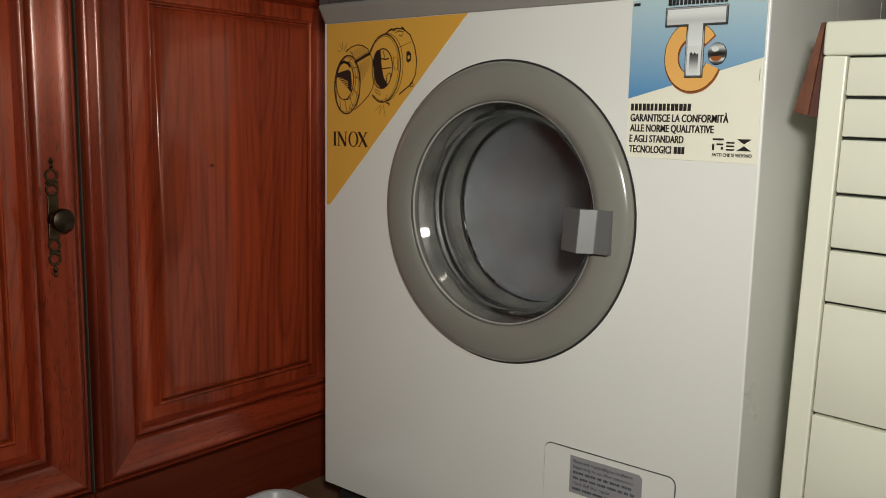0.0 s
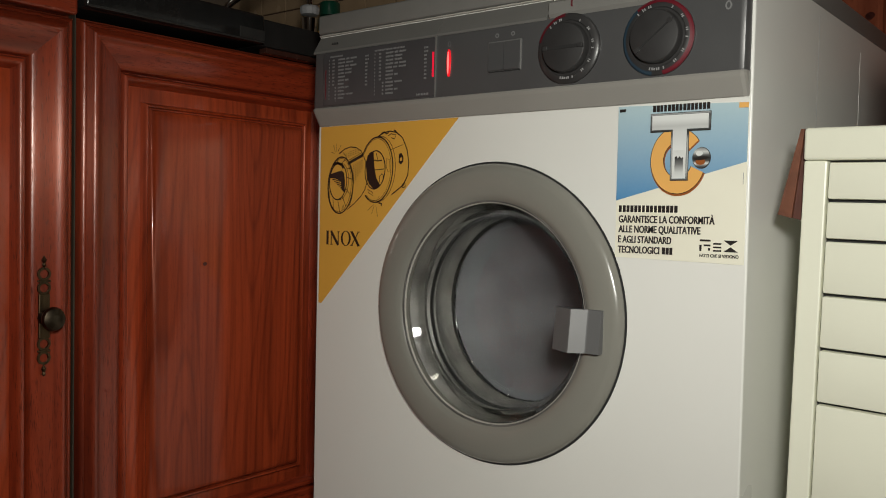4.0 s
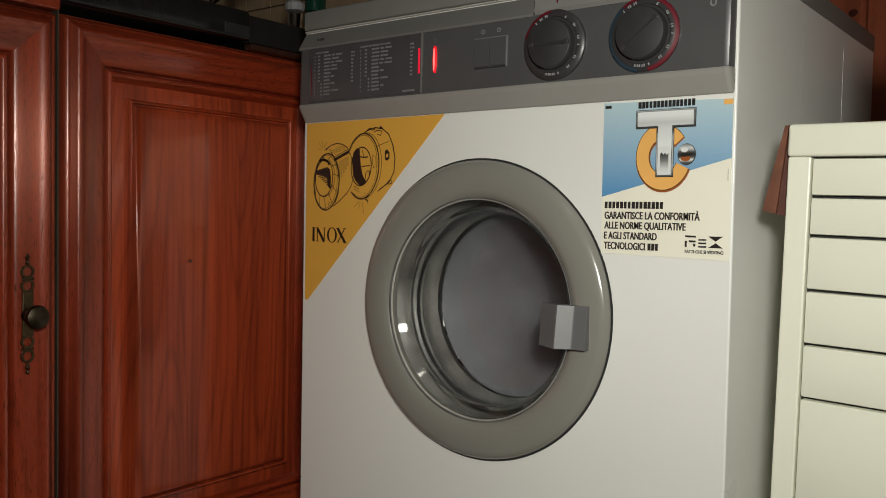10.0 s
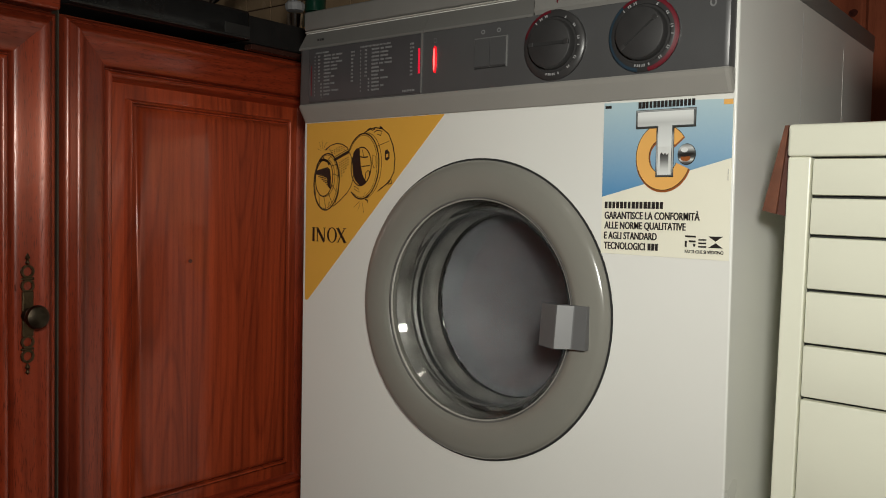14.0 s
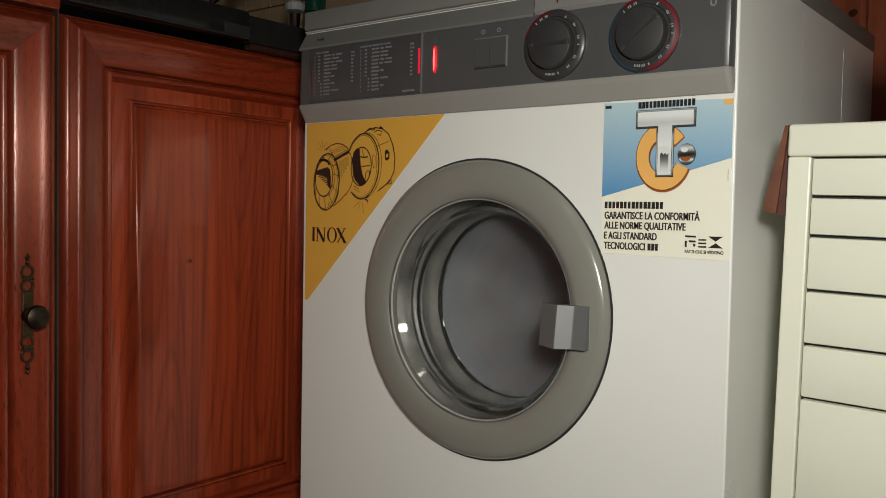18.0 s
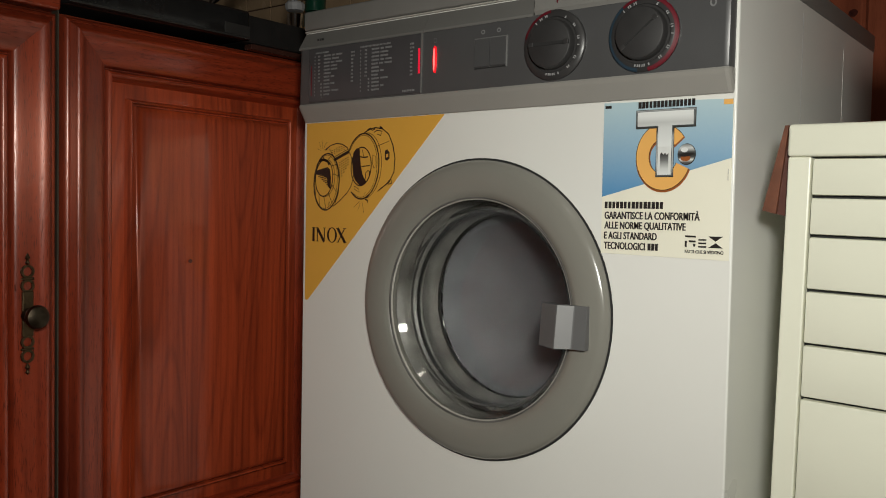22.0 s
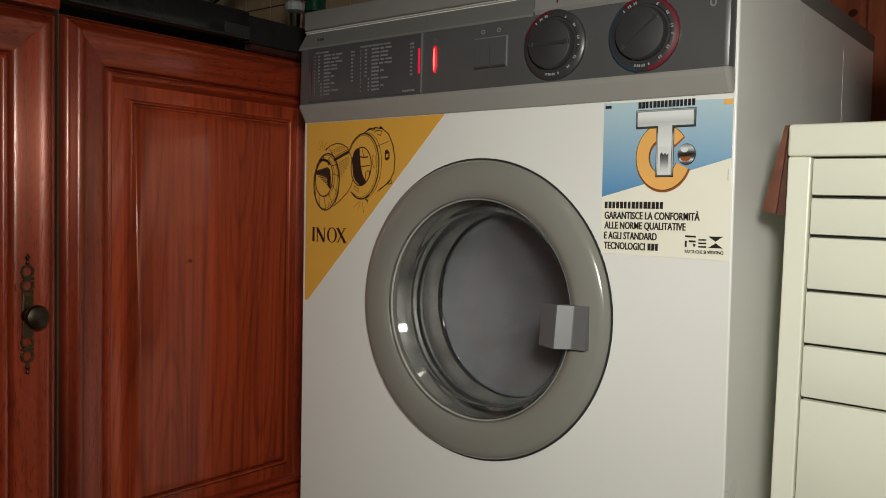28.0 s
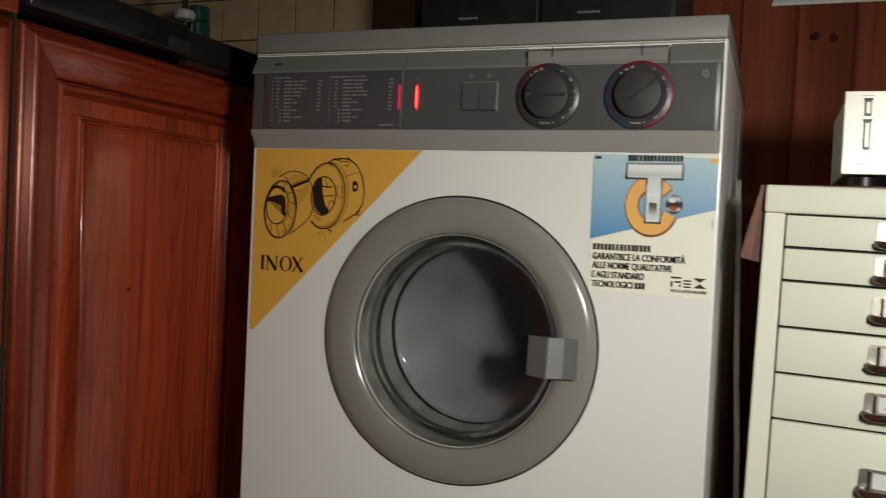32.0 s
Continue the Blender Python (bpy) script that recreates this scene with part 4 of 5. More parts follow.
def warranty_sticker():
    x0, x1, z0, z1 = 0.1595, 0.2955, 0.5430, 0.6995
    st = thing("warranty_sticker", (0, 0, 0), "cream and blue guarantee sticker with orange emblem on washing machine", "sticker")
    part("sheet", flat([(x0, z0), (x1, z0 - 0.002), (x1, z1 - 0.0038), (x0, z1)], -0.0008, 0.0007), CREAM, st)
    part("sky_field", flat([(x0, 0.6020), (x1, 0.6395), (x1, z1 - 0.0038), (x0, z1)], -0.0012, 0.0003), SKY, st, "blue field fading upwards")
    y = -0.0017
    part("corner_mark", flat([(x0 + 0.0015, 0.6935), (x0 + 0.0085, 0.6935), (x0 + 0.0085, 0.6965), (x0 + 0.0015, 0.6965)], y), INK, st)
    part("corner_mark", flat([(x1 - 0.009, 0.6907), (x1, 0.6904), (x1, 0.6954), (x1 - 0.009, 0.6957)], y), ORANGE, st)
    # emblem: an orange open ring, a silver upright, a ball
    cx, cz = 0.2265, 0.6425
    def ring_band(a0, a1, r0, r1, dx, dz, yy):
        bm = bmesh.new()
        n = 40
        va = [bm.verts.new((cx + dx + r1 * math.cos(radians(a0 + (a1 - a0) * k / n)), yy, cz + dz + 1.16 * r1 * math.sin(radians(a0 + (a1 - a0) * k / n)))) for k in range(n + 1)]
        vb = [bm.verts.new((cx + dx + r0 * math.cos(radians(a0 + (a1 - a0) * k / n)), yy, cz + dz + 1.16 * r0 * math.sin(radians(a0 + (a1 - a0) * k / n)))) for k in range(n + 1)]
        for k in range(n):
            bm.faces.new([va[k], va[k + 1], vb[k + 1], vb[k]])
        return bm
    part("emblem_ring_edge", ring_band(95, 339, 0.0142, 0.0299, 0.0004, -0.0012, y), ORANGE_DARK, st)
    part("emblem_ring", ring_band(96, 338, 0.0150, 0.0290, 0, 0, y - 0.0003), ORANGE, st, "orange open ring")
    part("emblem_ring_edge", ring_band(38, 66, 0.0140, 0.0275, 0.0006, -0.0016, y), ORANGE_DARK, st)
    part("emblem_ring", ring_band(38, 66, 0.0150, 0.0270, 0, 0, y - 0.0003), ORANGE, st, "orange open ring")

    def tee(g, yy):
        return flat([(0.1970 - g, 0.6890 + g), (0.2590 + g, 0.6890 + g), (0.2590 + g, 0.6715 - g), (0.2370 + g, 0.6715 - g), (0.2370 + g, 0.6225 - g), (0.2195 - g, 0.6225 - g), (0.2195 - g, 0.6715 - g), (0.1970 - g, 0.6715 - g)], yy)
    part("emblem_outline", tee(0.0007, y - 0.0005), INK, st)
    part("emblem_bevel", tee(0.0001, y - 0.0008), TEE_BEVEL, st)
    part("emblem_face_line", tee(-0.0012, y - 0.0011), CHROME_DARK, st)
    part("emblem_face", tee(-0.0015, y - 0.0013), TEE_FACE, st, "silver upright emblem")
    # foot of the upright: pale side bars and a ragged shoulder
    for xa, xb in ((0.2212, 0.2238), (0.2327, 0.2353)):
        part("emblem_side_bar", flat([(xa, 0.6242), (xb, 0.6242), (xb, 0.6462), (xa, 0.6462)], y - 0.0015, 0.0001), CHROME_LIGHT, st, "pale side bar")
    part("emblem_shoulder", flat([(0.2212, 0.6448), (0.2238, 0.6448), (0.2255, 0.6468), (0.2272, 0.6440), (0.2290, 0.6462), (0.2308, 0.6438), (0.2327, 0.6456), (0.2353, 0.6448), (0.2353, 0.6520), (0.2212, 0.6520)], y - 0.0016, 0.0001), CHROME_LIGHT, st, "ragged pale shoulder")
    for r_, a0, a1 in ((0.0290, 96, 338), (0.0150, 96, 338), (0.0270, 38, 66), (0.0150, 38, 66)):
        arc = [(cx + r_ * math.cos(radians(a0 + (a1 - a0) * k / 30)), cz + 1.16 * r_ * math.sin(radians(a0 + (a1 - a0) * k / 30))) for k in range(31)]
        part("emblem_ring_line", line(arc, 0.0006, y - 0.0004), BROWN_INK, st)
    part("ball_outline", flat(oval(0.2510, 0.6440, 0.0094, 0.0106), y - 0.0003), INK, st)
    part("ball", flat(oval(0.2508, 0.6443, 0.0088, 0.0099), y - 0.0006), BALL_PRINT, st, "silver ball")
    part("ball_tint", flat(oval(0.2502, 0.6402, 0.0050, 0.0030), y - 0.0008, 0.0001), ORANGE_DARK, st, "brown reflection on the ball")
    part("ball_band", flat(oval(0.2512, 0.6436, 0.0074, 0.0018, 6), y - 0.0009, 0.0001), INK, st, "dark band round the ball")
    part("ball_glint", flat(oval(0.2490, 0.6484, 0.0036, 0.0024), y - 0.0009, 0.0001), CHROME_LIGHT, st, "pale glint")
    # print
    yt = -0.0016
    word_bars("heading_bar", 0.1985, 0.6915, 0.0605, 0.0066, 15, -0.0022, 2, st)
    word_bars("text_bar", 0.1632, 0.5900, 0.0655, 0.0070, 15, yt, 3, st)
    for text, zz, w in (("GARANTISCE LA CONFORMIT\u00c0", 0.5792, 0.1030), ("ALLE NORME QUALITATIVE", 0.5690, 0.0890), ("E AGLI STANDARD", 0.5584, 0.0590), ("TECNOLOGICI", 0.5478, 0.0465)):
        part("text_line", lettering(text, 0.1632, zz, 0.0073, w - 0.0004, yt, 0.014, 0.00055), INK, st)
    word_bars("text_bar", 0.2125, 0.5478, 0.0120, 0.0070, 3, yt, 6, st)
    for p, q, w in (((0.2518, 0.5634), (0.2628, 0.5634), 0.0018), ((0.2528, 0.5528), (0.2528, 0.5590), 0.0022), ((0.2560, 0.5586), (0.2628, 0.5586), 0.0018), ((0.2615, 0.5535), (0.2615, 0.5562), 0.0022),
                    ((0.2655, 0.5536), (0.2735, 0.5536), 0.0016), ((0.2655, 0.5570), (0.2735, 0.5570), 0.0016), ((0.2655, 0.5604), (0.2735, 0.5604), 0.0016)):
        part("maker_mark", line([p, q], w, yt), INK, st)
    for zz, tip in ((0.5640, 0.5592), (0.5528, 0.5576)):
        part("maker_mark", flat([(0.2755, zz), (0.2898, zz), (0.2826, tip)], yt, 0.0003), INK, st)
    part("text_line", lettering("FATTI CHE SI VEDONO", 0.2520, 0.5470, 0.0032, 0.0385, yt, 0.012, 0.0003), INK, st)
    part("edge_print", mark_bars(0.2925, 0.6180, 0.0007, 0.0110, 1, yt, 4), LABEL_GREY, st)


yellow_sticker()
warranty_sticker()


# ---- kitchen cabinets ----
FX = -0.402     # front plane of the doors
PROFILE = [(0.0, -0.022), (0.0, -0.0065), (0.0010, -0.0040), (0.0030, -0.0024), (0.0052, -0.0020), (0.0057, -0.0028), (0.0062, -0.0018), (0.0075, -0.0004), (0.0098, 0.0018), (0.0116, 0.0044), (0.0133, 0.0056),
           (0.0150, 0.0060), (0.0165, 0.0058), (0.0180, 0.00540), (0.0193, 0.00492), (0.0206, 0.00440), (0.0219, 0.00390), (0.0234, 0.00340), (0.0255, 0.0029), (0.0290, 0.0023), (0.0350, 0.0015), (0.0410, 0.0006), (0.0460, -0.0003), (0.0500, -0.0016), (0.0514, -0.0031), (0.0524, -0.0070), (0.0532, -0.0125),
           (0.0544, -0.0125), (0.0554, -0.0064), (0.0572, -0.0036), (0.0598, -0.0028), (0.0620, -0.0036), (0.0640, -0.0066), (0.0652, -0.0110), (0.0668, -0.0160), (0.0720, -0.022)]


def frame_side(y0, y1, z0, z1, side):
    """One mitred member of a door frame; side: bottom, right, top or left."""
    corners = {"bottom": ((y0, z0, 1, 1), (y1, z0, -1, 1)), "right": ((y1, z0, -1, 1), (y1, z1, -1, -1)), "top": ((y1, z1, -1, -1), (y0, z1, 1, -1)), "left": ((y0, z1, 1, -1), (y0, z0, 1, 1))}[side]
    bm = bmesh.new()
    ends = [[bm.verts.new((FX + h, cy + sy * u, cz + sz * u)) for u, h in PROFILE] for cy, cz, sy, sz in corners]
    a, b = ends
    m = len(PROFILE)
    for j in range(m):
        bm.faces.new([a[j], a[(j + 1) % m], b[(j + 1) % m], b[j]])
    bm.faces.new(a)
    bm.faces.new(b)
    return bm


def cabinet_door(parent, y0, y1, z0, z1):
    door = part("door", box(FX - 0.0207, FX - 0.0192, y0 + 0.06, y1 - 0.06, z0 + 0.06, z1 - 0.06), WOOD_V, parent, "panelled stained wood door")
    for side, m, name in (("bottom", WOOD_H, "rail"), ("right", WOOD_V, "stile"), ("top", WOOD_H, "rail"), ("left", WOOD_V, "stile")):
        part(name, frame_side(y0, y1, z0, z1, side), m, door, "", True)
    # raised field
    bm = bmesh.new()
    loops = []
    for u, h in ((0.0655, -0.0190), (0.0660, -0.0178), (0.0700, -0.0170), (0.0868, -0.0162), (0.0880, -0.0125), (0.0892, -0.0072), (0.0908, -0.0052), (0.0924, -0.0062), (0.0938, -0.0120), (0.0948, -0.0120), (0.0962, -0.0064), (0.0985, -0.0040), (0.1030, -0.0026), (0.1120, -0.0020)):
        loops.append([bm.verts.new((FX + h, y, z)) for y, z in ((y0 + u, z0 + u), (y1 - u, z0 + u), (y1 - u, z1 - u), (y0 + u, z1 - u))])
    for a, b in zip(loops, loops[1:]):
        for j in range(4):
            bm.faces.new([a[j], a[(j + 1) % 4], b[(j + 1) % 4], b[j]])
    bm.faces.new(loops[-1])
    bm.faces.new(loops[0])
    part("field_panel", bm, WOOD_FIELD, door, "", True)
    return door


def cabinet(y0, y1, label):
    base = (FX, (y0 + y1) / 2, 0.0)
    cab = thing("base_cabinet", base, label, "cabinet", "kitchen base cabinets")
    part("carcass", box(X0 + 0.012, FX - 0.021, y0, y1, 0.10, 0.812), WOOD_PLINTH, cab)
    part("plinth", box(X0 + 0.012, FX - 0.006, y0, y1, 0.0, 0.0985), WOOD_PLINTH, cab, "dark stained plinth board")
    return cab


right_cab = cabinet(-0.290, 0.168, "reddish-brown varnished wooden base cabinet with panelled door beside washing machine")
right_door = cabinet_door(right_cab, -0.286, 0.163, 0.103, 0.807)
left_cab = cabinet(-0.700, -0.292, "reddish-brown varnished wooden base cabinet with brass knob")
left_door = cabinet_door(left_cab, -0.696, -0.2955, 0.103, 0.807)
part("top_rail", box(FX - 0.02, FX + 0.0015, -0.700, -0.2925, 0.811, 0.866, 0.003), WOOD_H, left_cab, "wooden rail under the worktop")
part("edge_seal", box(FX - 0.016, FX - 0.0015, -0.2953, -0.2936, 0.103, 0.815), SEAL, left_cab, "olive edge strip")
corner = cabinet(0.170, Y1 - 0.004, "dark wooden corner cabinet end beside washing machine")


def door_pull():
    y, z, x = -0.3335, 0.4560, FX + 0.0036
    part_of = left_door
    plate = part("back_plate", box(x - 0.001, x + 0.0022, y - 0.0065, y + 0.0065, z - 0.026, z + 0.026, 0.0008), BRASS, part_of, "pierced aged brass back plate")
    for s in (-1, 1):
        for dz in (0.0325, 0.0490):
            part("pierced_ring", lathe([(0.0052, -0.001), (0.0078, -0.001), (0.0078, 0.0016), (0.0052, 0.0016)], (x, y, z + s * dz), "x", 20, True), BRASS, plate)
        part("scroll", box(x - 0.001, x + 0.0018, y - 0.0075, y + 0.0075, z + s * 0.0408 - 0.0013, z + s * 0.0408 + 0.0013, 0.0006), BRASS, plate)
        part("finial", lathe([(0.0, 0.0), (0.0026, 0.003), (0.0014, 0.006), (0.0030, 0.009), (0.0, 0.0150)], (x + 0.0004, y, z + s * 0.0560 - (0.0 if s > 0 else 0.0150)), "z", 10), BRASS, plate)
    part("knob", lathe([(0.0, 0.0), (0.0090, 0.0005), (0.0085, 0.0030), (0.0050, 0.0060), (0.0050, 0.0130), (0.0130, 0.0170), (0.0140, 0.0200), (0.0125, 0.0240), (0.0070, 0.0262), (0.0, 0.0265)], (x + 0.001, y + 0.001, z - 0.002), "x", 28), BRONZE, part_of, "round dark bronze knob", True)


door_pull()
for ky, kz, ka, kb in ((-0.110, 0.510, 0.0034, 0.0026),):
    disc = bmesh.new()
    ring_ = [disc.verts.new((FX + 0.0004, ky + ka * math.cos(0.45 * k), kz + kb * math.sin(0.45 * k))) for k in range(14)]
    disc.faces.new(ring_)
    part("knot", disc, FIELD_KNOT, right_door, "small dark knot")

top = thing("worktop", (FX, 0.1, 0.82), "dark worktop with polished black front edge", "worktop")
part("slab", box(X0 + 0.012, FX + 0.010, -0.287, -0.0200, 0.8215, 0.8620, 0.004, 3), EDGE_BLACK, top, "polished black front edge", True)
part("slab", box(X0 + 0.012, FX - 0.004, -0.0195, Y1 - 0.006, 0.8215, 0.8610, 0.003), SLAB_DARK, top, "dull dark rear piece")
part("slab", box(X0 + 0.012, FX - 0.022, -0.700, -0.2885, 0.8215, 0.8620, 0.003), EDGE_BLACK, top)
# highlight and reflection of the polished edge, painted as two lighter slips
part("edge_highlight", box(FX + 0.009, FX + 0.0108, -0.2860, -0.0210, 0.8222, 0.8246, 0.0006), EDGE_SHEEN, top, "thin highlight along the lower edge, painted as a strip")
part("edge_reflection", box(FX + 0.009, FX + 0.0106, -0.0640, -0.0205, 0.8250, 0.8400, 0.0006), EDGE_SHEEN, top, "short grey reflection on the edge, painted as a patch")
part("top_strip", box(FX - 0.020, FX - 0.0040, -0.0060, 0.165, 0.8128, 0.8205, 0.001), PULL, right_cab, "thin brown strip under the worktop")


# ---- on the worktop ----
def tap():
    bx, by = -0.655, 0.300
    t = thing("tap", (bx, by, 0.862), "chrome kitchen tap with white knob on dark worktop", "tap")
    part("body", lathe([(0.0, 0.0), (0.026, 0.0), (0.026, 0.006), (0.016, 0.014), (0.0125, 0.060), (0.0150, 0.090), (0.0, 0.092)], (bx, by, 0.862), "z", 28), CHROME, t, "", True)
    part("knob", lathe([(0.0, 0.0), (0.0165, 0.001), (0.0188, 0.006), (0.0188, 0.013), (0.0160, 0.017), (0.0, 0.018)], (bx, by, 0.9580), "z", 12), BOWL, t, "white fluted knob")
    pts = [(bx, by, 0.965), (bx, by, 1.050), (bx - 0.002, by - 0.004, 1.062), (bx - 0.007, by - 0.014, 1.067), (bx - 0.016, by - 0.030, 1.058)]
    pts += [(bx - 0.0680, by - 0.126, 0.9680), (bx - 0.0735, by - 0.134, 0.9590), (bx - 0.0755, by - 0.136, 0.9500)]
    part("spout", mesh_tube(pts, 0.0065, 12), CHROME, t, "slim chrome slanting spout", True)


tap()
bottle = thing("bottle", (-0.690, 0.385, 0.862), "small green plastic bottle with yellow and red label", "bottle")
part("body", lathe([(0.0, 0.0), (0.021, 0.0), (0.0225, 0.003), (0.0225, 0.106), (0.020, 0.113), (0.0, 0.115)], (-0.690, 0.385, 0.862), "z", 28), GREEN, bottle, "", True)
part("cap", lathe([(0.0, 0.115), (0.0205, 0.115), (0.0205, 0.139), (0.0185, 0.142), (0.0, 0.142)], (-0.690, 0.385, 0.862), "z", 28), GREEN, bottle, "", True)
part("label", lathe([(0.0228, 0.040), (0.0228, 0.084)], (-0.690, 0.385, 0.862), "z", 28), YELLOW, bottle, "yellow label", True)
part("label_patch", lathe([(0.0231, 0.048), (0.0231, 0.066)], (-0.690, 0.385, 0.862), "z", 10, start=radians(-75), turn=radians(60)), RED_PRINT_AND_REFLECTION, bottle, "", True)


# ---- chest of drawers ----
CX0, CX1, CY, CTOP = 0.346, 0.634, 0.006, 0.6670
chest = thing("drawer_cabinet", (0.490, 0.19, 0.0), "ivory painted steel multi-drawer filing cabinet beside washing machine", "drawer cabinet")


def drawer_chest():
    part("side_panel", box(CX0, CX0 + 0.0205, CY, 0.385, 0.0, 0.6369, 0.0015), CHEST, chest)
    part("side_panel", box(CX1 - 0.0205, CX1, CY, 0.385, 0.0, 0.6369, 0.0015), CHEST, chest)
    part("back_panel", box(CX0 + 0.021, CX1 - 0.021, 0.380, 0.384, 0.02, 0.6365), CHEST, chest)
    part("top", box(CX0 - 0.0008, CX1 + 0.0008, CY - 0.0012, 0.386, 0.6372, CTOP, 0.003, 3), CHEST, chest, "flat top with deep folded lip", True)
    part("inside", box(CX0 + 0.021, CX1 - 0.021, 0.014, 0.379, 0.02, 0.6362), GAP, chest)
    part("plinth", box(CX0 + 0.021, CX1 - 0.021, CY + 0.002, 0.013, 0.0, 0.038), CHEST, chest)
    edges = [0.6366, 0.6010, 0.5654, 0.5157, 0.4662, 0.4165, 0.3110, 0.2054, 0.0996, 0.040]
    rnd = random.Random(11)
    for k, (zt, zb) in enumerate(zip(edges, edges[1:])):
        dz = rnd.uniform(-0.0006, 0.0006)
        front = part("drawer", box(CX0 + 0.0222, CX1 - 0.0222, CY + dz, CY + 0.012, zb + 0.0013, zt - 0.0013, 0.0018), CHEST, chest, "", True)
        cx = 0.490
        if k in (0, 1):
            pt = zt - 0.0045
        elif k < 5:
            pt = zt - 0.0090
        else:
            pt = zt - 0.0380
        pb, y = pt - 0.0290, CY + dz
        plate = part("label_holder", along_y_plate(cx - 0.0345, cx + 0.0345, pb, pt, y), PLATE, front, "worn nickel label holder with pull")
        part("label_card", box(cx - 0.0215, cx + 0.0215, y - 0.0022, y - 0.0014, pb + 0.0095, pt - 0.0035), PAPER, plate, "small white label card")
        if k in (3, 4, 0, 1, 2):
            bm = mark_bars(cx - 0.016, pb + 0.0125, 0.026 if k > 2 else 0.012, 0.0026, 9 if k > 2 else 4, y - 0.0025, k, 0.6)
            part("label_print", bm, FAINT_PRINT, plate)
        pull = mesh_tube([(cx - 0.0335, y - 0.0020, pb + 0.0065), (cx - 0.0315, y - 0.0110, pb + 0.0060), (cx - 0.0270, y - 0.0145, pb + 0.0055), (cx + 0.0270, y - 0.0145, pb + 0.0055), (cx + 0.0315, y - 0.0110, pb + 0.0060), (cx + 0.0335, y - 0.0020, pb + 0.0065)], 0.0042, 10)
        part("pull", pull, PULL, plate, "brown lacquered pull bar", True)
        for sx in (-1, 1):
            part("pull_bracket", box(cx + sx * 0.0245 - 0.0007, cx + sx * 0.0245 + 0.0007, y - 0.0050, y - 0.0012, pb + 0.002, pt - 0.0015), PULL, plate)


def along_y_plate(x0, x1, z0, z1, y):
    r = 0.004
    pts = []
    for cx, cz, a0 in ((x1 - r, z1 - r, 0), (x0 + r, z1 - r, 90), (x0 + r, z0 + r, 180), (x1 - r, z0 + r, 270)):
        pts += [(cx + r * math.cos(radians(a0 + 30 * k)), cz + r * math.sin(radians(a0 + 30 * k))) for k in range(4)]
    return flat(pts, y - 0.0013, 0.0012)


drawer_chest()
chest.rotation_euler = (0, radians(0.99), radians(-2.92))
chest.location = (0.4877, 0.1823, 0.0)

def along_y(points, y0, y1, bm=None):
    """A bar with the (x, z) outline given, from y0 to y1."""
    bm = bm or bmesh.new()
    a = [bm.verts.new((x, y0, z)) for x, z in points]
    b = [bm.verts.new((x, y1, z)) for x, z in points]
    m = len(points)
    for j in range(m):
        bm.faces.new([a[j], a[(j + 1) % m], b[(j + 1) % m], b[j]])
    bm.faces.new(a)
    bm.faces.new(b)
    return bm


pouch = thing("leather_pouch", (0.335, 0.05, 0.585), "brown leather pouch hanging on drawer cabinet side", "pouch")
part("front_leaf", along_y([(0.3405, 0.6690), (0.3222, 0.5900), (0.3345, 0.5868), (0.3438, 0.6690)], 0.010, 0.098), LEATHER, pouch)
part("back_leaf", along_y([(0.3440, 0.6690), (0.3347, 0.5868), (0.3420, 0.5850), (0.3456, 0.6690)], 0.014, 0.098), LEATHER_DARK, pouch, "darker back leaf")

solid("flat_folder", box(0.365, 0.630, 0.030, 0.330, 0.6680, 0.6715, 0.001), LEATHER_DARK, "thin dark maroon folder lying on drawer cabinet", "folder")


